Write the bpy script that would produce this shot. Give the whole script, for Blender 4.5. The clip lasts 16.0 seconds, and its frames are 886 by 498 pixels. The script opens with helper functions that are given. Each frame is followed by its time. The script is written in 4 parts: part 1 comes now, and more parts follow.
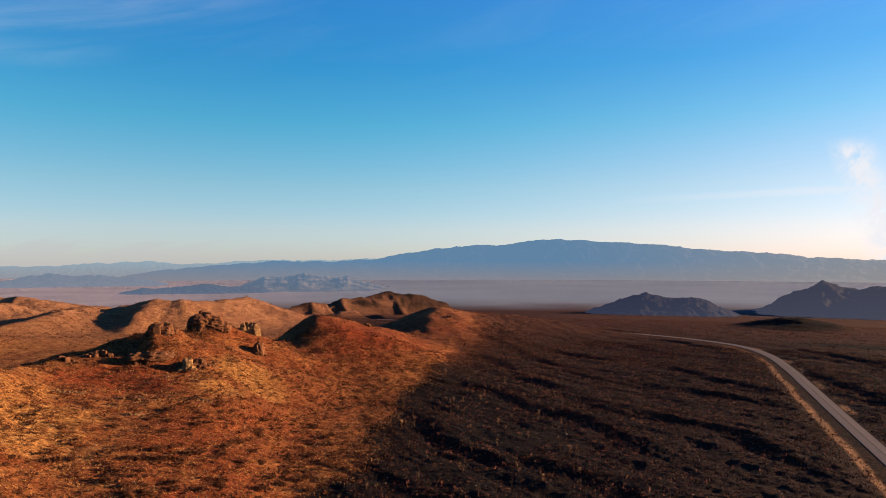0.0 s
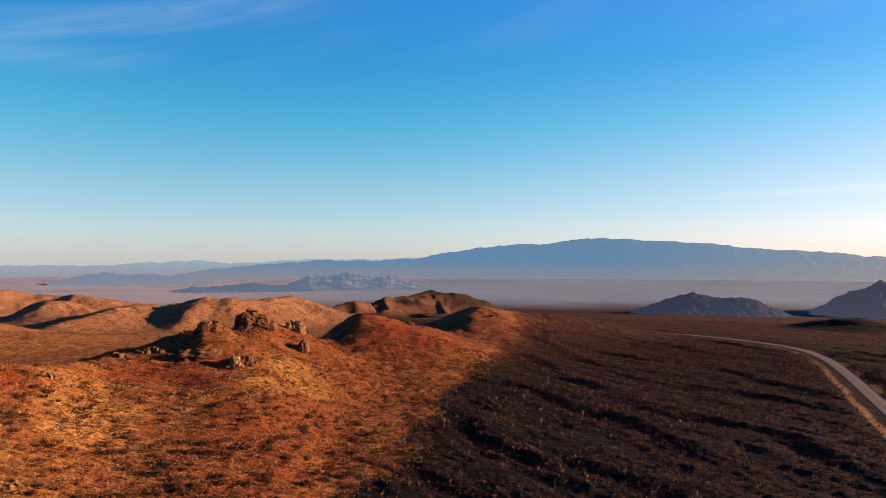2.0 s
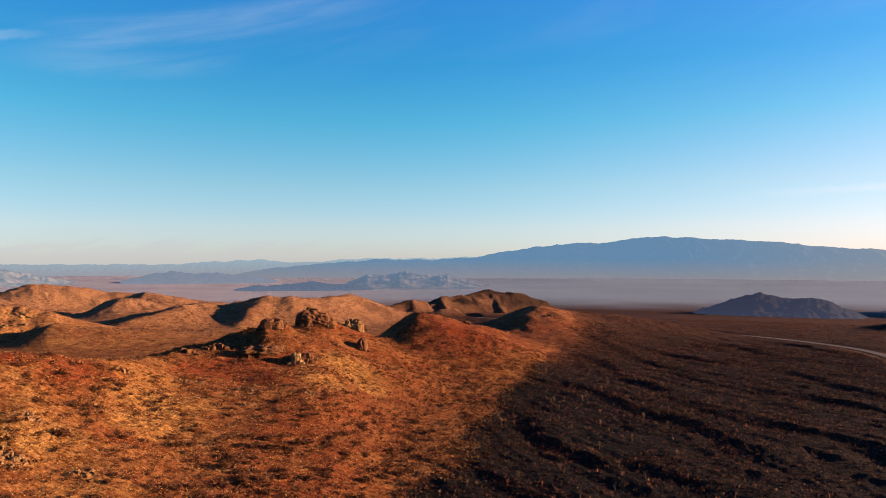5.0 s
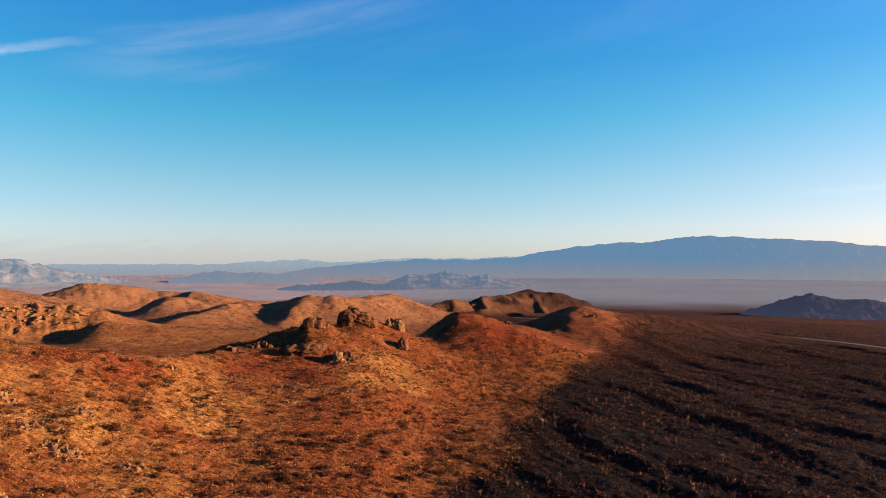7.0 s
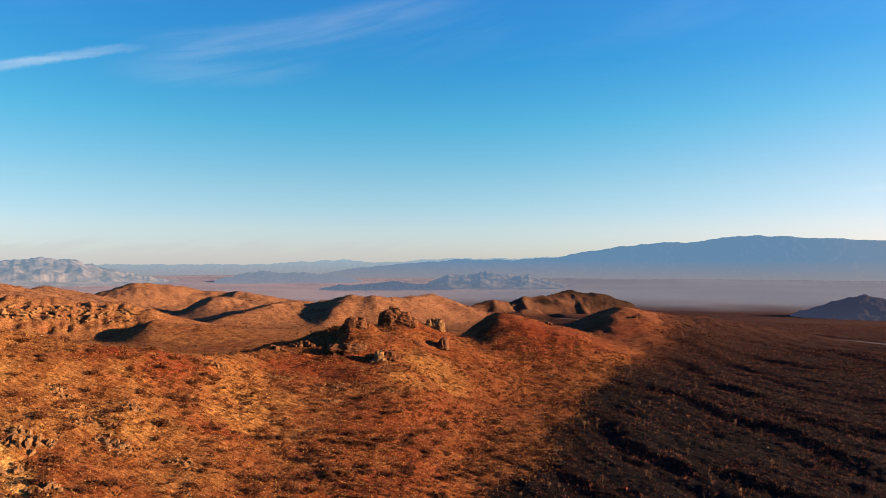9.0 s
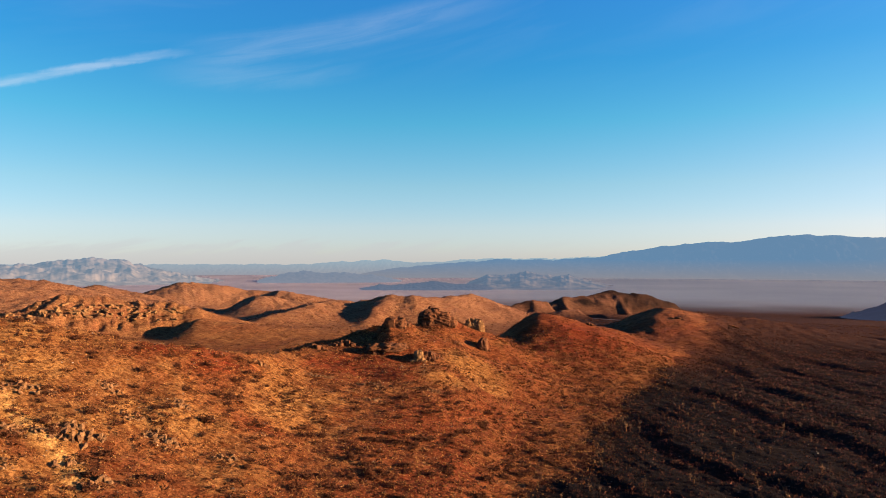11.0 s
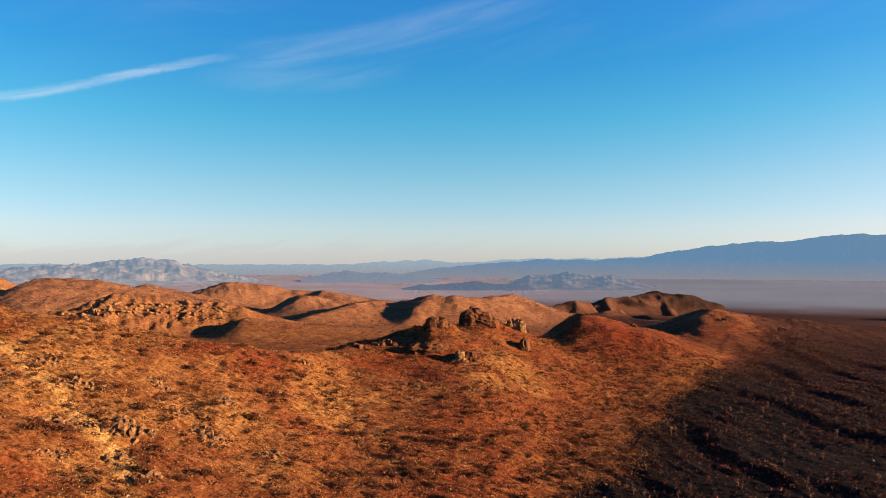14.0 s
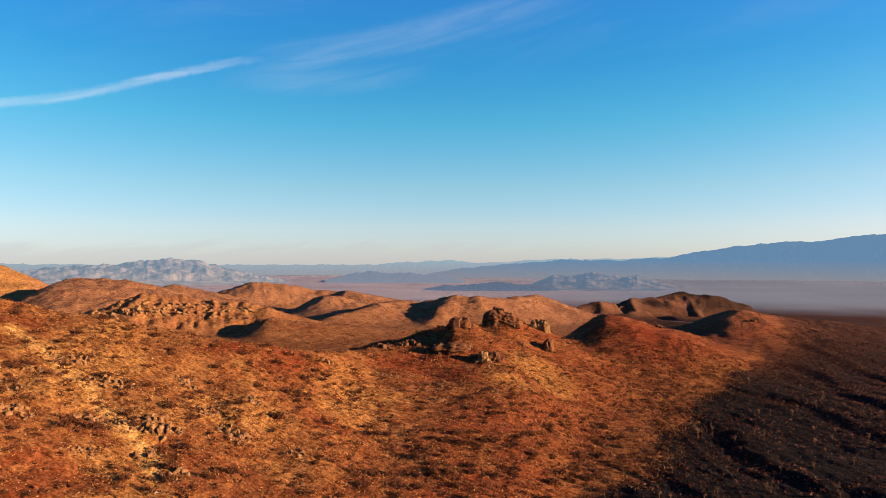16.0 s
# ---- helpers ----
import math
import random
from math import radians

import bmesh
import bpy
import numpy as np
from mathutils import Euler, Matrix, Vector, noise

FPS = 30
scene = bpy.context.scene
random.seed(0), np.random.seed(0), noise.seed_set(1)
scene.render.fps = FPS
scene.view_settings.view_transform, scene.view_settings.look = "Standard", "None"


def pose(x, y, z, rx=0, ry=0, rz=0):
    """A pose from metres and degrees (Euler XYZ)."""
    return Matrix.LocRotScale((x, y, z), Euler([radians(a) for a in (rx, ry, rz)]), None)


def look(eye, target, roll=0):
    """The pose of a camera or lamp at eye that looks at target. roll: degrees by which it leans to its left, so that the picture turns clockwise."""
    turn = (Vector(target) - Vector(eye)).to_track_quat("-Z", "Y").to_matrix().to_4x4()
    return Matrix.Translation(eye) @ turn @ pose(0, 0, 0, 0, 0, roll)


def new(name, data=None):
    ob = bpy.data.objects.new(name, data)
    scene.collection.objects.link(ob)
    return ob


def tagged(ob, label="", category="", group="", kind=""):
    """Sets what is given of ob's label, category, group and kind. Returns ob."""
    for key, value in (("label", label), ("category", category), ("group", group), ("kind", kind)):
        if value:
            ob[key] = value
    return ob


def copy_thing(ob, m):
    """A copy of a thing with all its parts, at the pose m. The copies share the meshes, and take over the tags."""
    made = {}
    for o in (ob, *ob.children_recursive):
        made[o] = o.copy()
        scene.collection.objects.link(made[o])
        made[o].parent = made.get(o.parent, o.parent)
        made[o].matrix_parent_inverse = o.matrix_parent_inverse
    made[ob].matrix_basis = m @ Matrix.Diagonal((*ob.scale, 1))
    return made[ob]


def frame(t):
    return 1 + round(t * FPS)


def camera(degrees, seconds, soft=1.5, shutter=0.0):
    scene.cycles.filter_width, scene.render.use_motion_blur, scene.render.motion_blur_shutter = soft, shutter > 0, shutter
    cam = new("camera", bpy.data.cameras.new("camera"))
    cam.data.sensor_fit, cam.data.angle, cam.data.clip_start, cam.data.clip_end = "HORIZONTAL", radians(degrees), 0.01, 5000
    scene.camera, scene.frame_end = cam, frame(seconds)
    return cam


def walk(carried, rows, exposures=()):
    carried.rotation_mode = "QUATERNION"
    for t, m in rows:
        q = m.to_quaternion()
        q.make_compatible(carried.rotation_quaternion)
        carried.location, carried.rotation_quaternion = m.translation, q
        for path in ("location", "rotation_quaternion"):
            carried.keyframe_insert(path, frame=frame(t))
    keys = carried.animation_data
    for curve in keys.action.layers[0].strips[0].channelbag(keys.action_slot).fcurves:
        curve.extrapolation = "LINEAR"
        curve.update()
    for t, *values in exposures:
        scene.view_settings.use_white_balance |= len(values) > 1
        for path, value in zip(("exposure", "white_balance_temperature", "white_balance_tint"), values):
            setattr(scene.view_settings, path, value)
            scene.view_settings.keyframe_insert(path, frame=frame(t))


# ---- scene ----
# The viewpoint hangs still, 50 m over a desert plain, and turns slowly to its left. Bearings are in degrees, clockwise from +y.
EYE = 50.0
cam = camera(66.4, 16.0, soft=0.85)
ROWS = [
    (0.0, 0.00, 1.20), (0.5, 1.65, 1.18), (1.0, 2.43, 1.17), (1.5, 2.99, 1.15), (2.0, 3.59, 1.13), (2.5, 4.28, 1.13),
    (3.0, 5.00, 1.12), (3.5, 5.75, 1.10), (4.0, 6.62, 1.08), (6.5, 10.98, 1.04), (7.0, 11.81, 1.04), (7.5, 12.67, 1.05),
    (8.0, 13.52, 1.05), (8.5, 14.37, 1.05), (9.0, 15.23, 1.06), (9.5, 16.10, 1.06), (10.0, 16.96, 1.06), (12.5, 20.51, 1.05),
    (13.0, 21.03, 1.05), (13.5, 21.53, 1.06), (14.0, 22.03, 1.07), (14.5, 22.51, 1.08), (15.0, 22.99, 1.09), (15.5, 23.44, 1.09),
    (16.0, 24.01, 1.10),
]
walk(cam, [(t, pose(0, 0, EYE, 90 + pitch, 0, yaw)) for t, yaw, pitch in ROWS],
     exposures=((0.0, 2.67), (1.0, 2.72), (2.5, 2.78), (4.0, 2.8), (16.0, 2.8)))

# ---- light ----
SUN_BEARING, SUN_HEIGHT = 82.0, 11.0
scene.view_settings.exposure = 2.8
world = bpy.data.worlds.new("world")
scene.world = world
world.use_nodes = True
wn, wl = world.node_tree.nodes, world.node_tree.links
wn.clear()
sky = wn.new("ShaderNodeTexSky")
sky.sky_type, sky.sun_disc = "NISHITA", False
sky.sun_elevation, sky.sun_rotation = radians(SUN_HEIGHT), radians(SUN_BEARING)
sky.altitude, sky.air_density, sky.dust_density, sky.ozone_density = 900, 1.0, 0.3, 4.0
back = wn.new("ShaderNodeBackground")
back.inputs["Strength"].default_value = 0.078
wout = wn.new("ShaderNodeOutputWorld")
# the haze low over the horizon, and the clear deep blue above it
course = wn.new("ShaderNodeTexCoord")
apart = wn.new("ShaderNodeSeparateXYZ")
wl.new(course.outputs["Generated"], apart.inputs[0])
tint = wn.new("ShaderNodeValToRGB")
stops = ((0.0, (0.34, 0.315, 0.39)), (0.05, (0.425, 0.352, 0.355)), (0.11, (0.375, 0.378, 0.333)), (0.2, (0.185, 0.40, 0.36)), (0.28, (0.105, 0.365, 0.40)), (0.4, (0.12, 0.37, 0.48)), (1.0, (0.12, 0.34, 0.47)))
while len(tint.color_ramp.elements) < len(stops):
    tint.color_ramp.elements.new(0.5)
for el, (p, c) in zip(tint.color_ramp.elements, stops):
    el.position, el.color = p, (*c, 1)
wl.new(apart.outputs[2], tint.inputs[0])


def world_mix(mode, fac, a, b):
    m = wn.new("ShaderNodeMix")
    m.data_type, m.blend_type = "RGBA", mode
    for value, k in ((fac, 0), (a, 6), (b, 7)):
        if isinstance(value, (int, float)):
            m.inputs[k].default_value = value
        elif isinstance(value, tuple):
            m.inputs[k].default_value = (*value, 1)
        else:
            wl.new(value, m.inputs[k])
    return m.outputs[2]


toward = wn.new("ShaderNodeVectorMath")
toward.operation = "DOT_PRODUCT"
wl.new(course.outputs["Generated"], toward.inputs[0])
toward.inputs[1].default_value = (math.sin(radians(SUN_BEARING)), math.cos(radians(SUN_BEARING)), 0)
side = wn.new("ShaderNodeMapRange")
side.interpolation_type = "SMOOTHSTEP"
side.inputs["From Min"].default_value, side.inputs["From Max"].default_value = -0.1, 1.0
wl.new(toward.outputs["Value"], side.inputs["Value"])
clear = world_mix("MULTIPLY", 1.0, sky.outputs[0], tint.outputs[0])
clear = world_mix("MULTIPLY", side.outputs[0], clear, (1.22, 0.93, 0.9))
even = wn.new("ShaderNodeMapRange")
even.interpolation_type = "SMOOTHSTEP"
even.inputs["From Min"].default_value, even.inputs["From Max"].default_value = -0.85, 0.3
even.inputs["To Min"].default_value, even.inputs["To Max"].default_value = 0.87, 1.17
wl.new(toward.outputs["Value"], even.inputs["Value"])
clear = world_mix("MULTIPLY", 1.0, clear, even.outputs[0])


# thin high clouds: one long streak, a low bank and a white plume near the sun's side
def sums(op, a, b=None, c=None):
    m = wn.new("ShaderNodeMath")
    m.operation = op
    for k, value in enumerate((a, b, c)):
        if isinstance(value, (int, float)):
            m.inputs[k].default_value = value
        elif value is not None:
            wl.new(value, m.inputs[k])
    return m.outputs[0]


def ramp_up(value, low, high):
    m = wn.new("ShaderNodeMapRange")
    m.interpolation_type = "SMOOTHSTEP"
    m.inputs["From Min"].default_value, m.inputs["From Max"].default_value = low, high
    wl.new(value, m.inputs["Value"])
    return m.outputs[0]


def wisps(sx, sy, detail=6.0):
    """Streaky cloud grain over (bearing, height)."""
    v = wn.new("ShaderNodeCombineXYZ")
    wl.new(sums("MULTIPLY", bearing_out, sx), v.inputs[0])
    wl.new(sums("MULTIPLY", sums("SUBTRACT", lift, sums("MULTIPLY", bearing_out, 0.0045)), sy), v.inputs[1])
    t = wn.new("ShaderNodeTexNoise")
    t.inputs["Scale"].default_value, t.inputs["Detail"].default_value, t.inputs["Roughness"].default_value, t.inputs["Distortion"].default_value = 1.0, detail, 0.6, 0.6
    wl.new(v.outputs[0], t.inputs["Vector"])
    return t.outputs["Fac"]


bearing_out = sums("MULTIPLY", sums("ARCTAN2", apart.outputs[0], apart.outputs[1]), 180 / math.pi)
level_way = sums("SQRT", sums("ADD", sums("MULTIPLY", apart.outputs[0], apart.outputs[0]), sums("MULTIPLY", apart.outputs[1], apart.outputs[1])))
lift = sums("DIVIDE", apart.outputs[2], sums("MAXIMUM", level_way, 0.02))


clear = world_mix("MULTIPLY", sums("MULTIPLY", side.outputs[0], ramp_up(lift, 0.04, 0.22)), clear, (1.75, 1.0, 1.0))
jag = sums("MULTIPLY", sums("SUBTRACT", wisps(0.9, 70), 0.5), 0.008)


def streak(points, thick, soft_in, soft_out):
    """A band of cloud round a line of (bearing, height), fading towards both ends."""
    c = wn.new("ShaderNodeFloatCurve")
    lo, hi = points[0][0], points[-1][0]
    curve = c.mapping.curves[0]
    pts = [((b - lo) / (hi - lo), h / 0.5) for b, h in points]
    for k, (px, py) in enumerate(pts):
        if 0 < k < len(pts) - 1:
            curve.points.new(px, py)
    curve.points[0].location, curve.points[-1].location = pts[0], pts[-1]
    c.mapping.update()
    share = sums("DIVIDE", sums("SUBTRACT", bearing_out, lo), hi - lo)
    wl.new(share, c.inputs["Value"])
    off = sums("ABSOLUTE", sums("SUBTRACT", sums("ADD", lift, jag), sums("MULTIPLY", c.outputs[0], 0.5)))
    core = ramp_up(sums("DIVIDE", off, thick), 1.0, 0.15)
    return sums("MULTIPLY", core, sums("MULTIPLY", ramp_up(share, 0.0, soft_in), ramp_up(share, 1.0, soft_out)))


grainy = ramp_up(wisps(0.09, 45), 0.3, 0.7)
broad = ramp_up(wisps(0.045, 14, 4.0), 0.42, 0.75)
main_streak = sums("MULTIPLY", streak(((-80, 0.1), (-57.3, 0.197), (-52, 0.221), (-46.1, 0.2575), (-40.1, 0.288), (-37, 0.296)), 0.0095, 0.1, 0.86), sums("ADD", 0.1, sums("MULTIPLY", grainy, 0.22)))
upper_streak = sums("MULTIPLY", streak(((-42, 0.28), (-34.7, 0.302), (-30.9, 0.318), (-23.2, 0.3515), (-15.6, 0.3854), (-8, 0.41)), 0.034, 0.2, 0.5), sums("ADD", 0.035, sums("MULTIPLY", grainy, 0.1)))
lower_veil = sums("MULTIPLY", streak(((-44, 0.262), (-38, 0.262), (-34, 0.265), (-28, 0.28), (-22, 0.30)), 0.028, 0.4, 0.5), sums("ADD", 0.02, sums("MULTIPLY", grainy, 0.07)))
thin_line = sums("MULTIPLY", streak(((12, 0.088), (19.2, 0.0915), (26, 0.0935), (34, 0.094), (40, 0.093)), 0.008, 0.7, 0.8), 0.4)
plume = sums("MULTIPLY", ramp_up(sums("ABSOLUTE", sums("SUBTRACT", sums("ADD", bearing_out, sums("MULTIPLY", lift, 16)), 33.6)), 1.9, 0.2), ramp_up(lift, 0.165, 0.14))
plume = sums("MULTIPLY", plume, sums("MULTIPLY", ramp_up(wisps(0.8, 40), 0.28, 0.62), 0.95))
low_lift = sums("ADD", lift, sums("MULTIPLY", sums("SUBTRACT", wisps(0.16, 60), 0.5), 0.075))
bank = sums("MULTIPLY", ramp_up(low_lift, 0.03, 0.012), sums("MULTIPLY", ramp_up(bearing_out, 4.0, -30.0), 0.4))
haze_veil = sums("MULTIPLY", sums("MULTIPLY", broad, ramp_up(lift, 0.22, 0.4)), 0.05)
cloud = sums("MAXIMUM", main_streak, upper_streak)
cloud = sums("MAXIMUM", cloud, lower_veil)
cloud = sums("MAXIMUM", cloud, thin_line)
cloud = sums("MAXIMUM", cloud, plume)
cloud = sums("MAXIMUM", cloud, haze_veil)
clear = world_mix("MIX", bank, clear, (1.08, 1.08, 1.12))
clear = world_mix("MIX", cloud, clear, (1.75, 1.75, 1.85))
wl.new(clear, back.inputs[0])
wl.new(back.outputs[0], wout.inputs[0])

sun = new("sun", bpy.data.lights.new("sun", "SUN"))
sun.data.energy, sun.data.angle, sun.data.color = 4.4, radians(0.55), (1.0, 0.62, 0.34)
sb, se = radians(SUN_BEARING), radians(SUN_HEIGHT)
sun.matrix_world = look((0, 0, 200), Vector((0, 0, 200)) - Vector((math.sin(sb) * math.cos(se), math.cos(sb) * math.cos(se), math.sin(se))))


# ---- tools ----
def lattice(ix, iy, seed):
    n = (ix.astype(np.int64) * 374761393 + iy.astype(np.int64) * 668265263 + seed * 974634777) & 0xFFFFFFFF
    n = ((n ^ (n >> 13)) * 1274126177) & 0xFFFFFFFF
    n = ((n ^ (n >> 16)) * 2246822519) & 0xFFFFFFFF
    return (n ^ (n >> 15)) / 4294967296.0


def grain(x, y, seed=0):
    """Smooth gradient noise, about -0.7 to 0.7."""
    x, y = np.asarray(x, float), np.asarray(y, float)
    x0, y0 = np.floor(x), np.floor(y)
    fx, fy = x - x0, y - y0
    u, v = fx ** 3 * (fx * (fx * 6 - 15) + 10), fy ** 3 * (fy * (fy * 6 - 15) + 10)

    def corner(i, j):
        a = lattice(x0 + i, y0 + j, seed) * 2 * np.pi
        return np.cos(a) * (fx - i) + np.sin(a) * (fy - j)
    low = corner(0, 0) * (1 - u) + corner(1, 0) * u
    high = corner(0, 1) * (1 - u) + corner(1, 1) * u
    return low * (1 - v) + high * v


def rough(x, y, size, octaves, seed=0, gain=0.5):
    total, amp = 0.0, 1.0
    for o in range(octaves):
        total = total + amp * grain(x / size + 17.3 * o, y / size - 9.1 * o, seed + o)
        size, amp = size / 2, amp * gain
    return total


def ridged(x, y, size, octaves, seed=0, gain=0.5):
    """Sharp crests at 1 and round troughs near 0."""
    total, amp, whole = 0.0, 1.0, 0.0
    for o in range(octaves):
        total = total + amp * (1 - np.abs(grain(x / size + 5.7 * o, y / size + 3.3 * o, seed + o)) * 2)
        whole, size, amp = whole + amp, size / 2, amp * gain
    return total / whole


def smoothstep(a, b, x):
    t = np.clip((x - a) / (b - a), 0, 1)
    return t * t * (3 - 2 * t)


def smax(a, b, k):
    return np.maximum(a, b) + k * np.log1p(np.exp(-np.abs(a - b) / k))


def smin(a, b, k):
    return -smax(-a, -b, k)


def at(bearing, reach):
    return reach * math.sin(radians(bearing)), reach * math.cos(radians(bearing))


def mound(z, bearing, reach, top, left, right, deep, drop, turn=0.0, crest=0.25, k=2.0):
    """A rounded hill: it falls by about drop over its half-widths left, right and deep, as seen from the middle of the plain."""
    x, y = at(bearing, reach)
    a = radians(bearing + turn)
    u = (X - x) * math.cos(a) - (Y - y) * math.sin(a)
    v = (X - x) * math.sin(a) + (Y - y) * math.cos(a)
    d = np.hypot(u / np.where(u < 0, left, right), v / deep)
    return smax(z, top - drop * (np.sqrt(d * d + crest * crest) - crest), k)


def ridge(z, crest, slope, soft=4.0, k=2.0):
    """A crest through (bearing, reach, height) points, falling away on both sides."""
    best = np.full_like(z, -1e4)
    for a, b in zip(crest, crest[1:]):
        (ax, ay), (bx, by) = at(*a[:2]), at(*b[:2])
        dx, dy = bx - ax, by - ay
        t = np.clip(((X - ax) * dx + (Y - ay) * dy) / (dx * dx + dy * dy), 0, 1)
        d = np.hypot(X - ax - t * dx, Y - ay - t * dy)
        best = np.maximum(best, a[2] + (b[2] - a[2]) * t - slope * (np.sqrt(d * d + soft * soft) - soft))
    return smax(z, best, k)


# ---- the lie of the land ----
CREST = ((-180, 330, 2), (-150, 330, 10), (-120, 260, 38), (-90, 232, 54), (-75, 225, 50), (-57.2, 216, 40.3), (-49.9, 206, 34.3), (-41.7, 201, 28.3),
         (-34.6, 204, 23.1), (-30.4, 235, 20.6), (-27, 255, 20.5), (-24, 266, 22.5), (-20, 282, 25), (-16.1, 290, 21.5), (-12, 330, 12),
         (-5, 380, 6), (0, 400, 3), (6, 420, 0.5), (140, 420, 0), (180, 330, 2))
ROAD = ((-30, -260), (40, -60), (76, 60), (92, 115), (107, 159), (123, 207), (145.8, 274), (160.6, 318), (174, 365), (177, 403), (168.4, 434),
        (144.5, 474), (94.7, 527), (38, 580), (-40, 660), (-120, 760))

WASHES = (
    ((-20, 236), (-9, 221), (-4, 194), (1, 184), (5, 177), (10, 169), (20, 167), (30, 160), (38, 147)),
    ((3, 273), (12, 267), (19, 260), (26, 238), (32, 227), (39, 218), (46, 203), (50, 190)),
    ((15, 345), (28, 329), (34, 287), (42, 266), (48, 248), (52, 232), (58, 221), (69, 211), (78, 206), (84, 193), (83, 178), (86, 164)),
    ((30, 386), (44, 362), (54, 327), (62, 311), (74, 290), (82, 272), (94, 263), (106, 247)),
    ((44, 392), (61, 372), (78, 352), (93, 340), (105, 322), (112, 300), (116, 279), (127, 257)),
    ((56, 440), (80, 428), (109, 404), (118, 367), (138, 352), (157, 336)),
    ((66, 480), (110, 455), (140, 430), (153, 400), (166, 372)),
    ((-24, 168), (-14, 157), (-8, 146), (4, 138)),
    ((164, 309), (160, 268), (154, 237)),
    ((205, 376), (212, 326)),
)


def smooth_line(points, step):
    """A curve through points, as an even row of places."""
    pts = [np.array(p, float) for p in points]
    pts = [2 * pts[0] - pts[1]] + pts + [2 * pts[-1] - pts[-2]]
    out = []
    for a, b, c, d in zip(pts, pts[1:], pts[2:], pts[3:]):
        for t in np.linspace(0, 1, max(2, int(np.linalg.norm(c - b) / step)), endpoint=False):
            out.append(0.5 * (2 * b + (c - a) * t + (2 * a - 5 * b + 4 * c - d) * t * t + (3 * b - a - 3 * c + d) * t ** 3))
    return np.array(out + [pts[-2]])


road_line = smooth_line(ROAD, 3.0)


def road_distance(x, y):
    best = np.full(x.shape, 1e3)
    near = (x > -160) & (x < 210) & (y > -300) & (y < 800)
    px, py = x[near], y[near]
    d = np.full(px.shape, 1e6)
    for i in range(0, len(road_line) - 1):
        a, b = road_line[i], road_line[i + 1]
        s = b - a
        t = np.clip(((px - a[0]) * s[0] + (py - a[1]) * s[1]) / (s @ s), 0, 1)
        d = np.minimum(d, (px - a[0] - t * s[0]) ** 2 + (py - a[1] - t * s[1]) ** 2)
    best[near] = np.sqrt(d)
    return best


wash_lines = [smooth_line(w, 8.0) for w in WASHES]


def wash_offset(x, y):
    """Signed distance to the nearest wash: over zero on its far bank."""
    best, sign = np.full(x.shape, 1e6), np.ones(x.shape)
    near = (np.hypot(x, y) > 110) & (np.hypot(x, y) < 520) & (np.degrees(np.arctan2(x, y)) > -22)
    px, py = x[near], y[near]
    d, g = np.full(px.shape, 1e6), np.ones(px.shape)
    for line in wash_lines:
        for a, b in zip(line, line[1:]):
            s = b - a
            t = np.clip(((px - a[0]) * s[0] + (py - a[1]) * s[1]) / (s @ s), 0, 1)
            ox, oy = px - a[0] - t * s[0], py - a[1] - t * s[1]
            e = ox * ox + oy * oy
            g = np.where(e < d, np.sign(s[0] * oy - s[1] * ox), g)
            d = np.minimum(d, e)
    best[near], sign[near] = np.sqrt(d), g
    return best * sign


def plain_height(reach):
    return -50 * smoothstep(430, 1500, reach) + 10 * smoothstep(3000, 4900, reach)


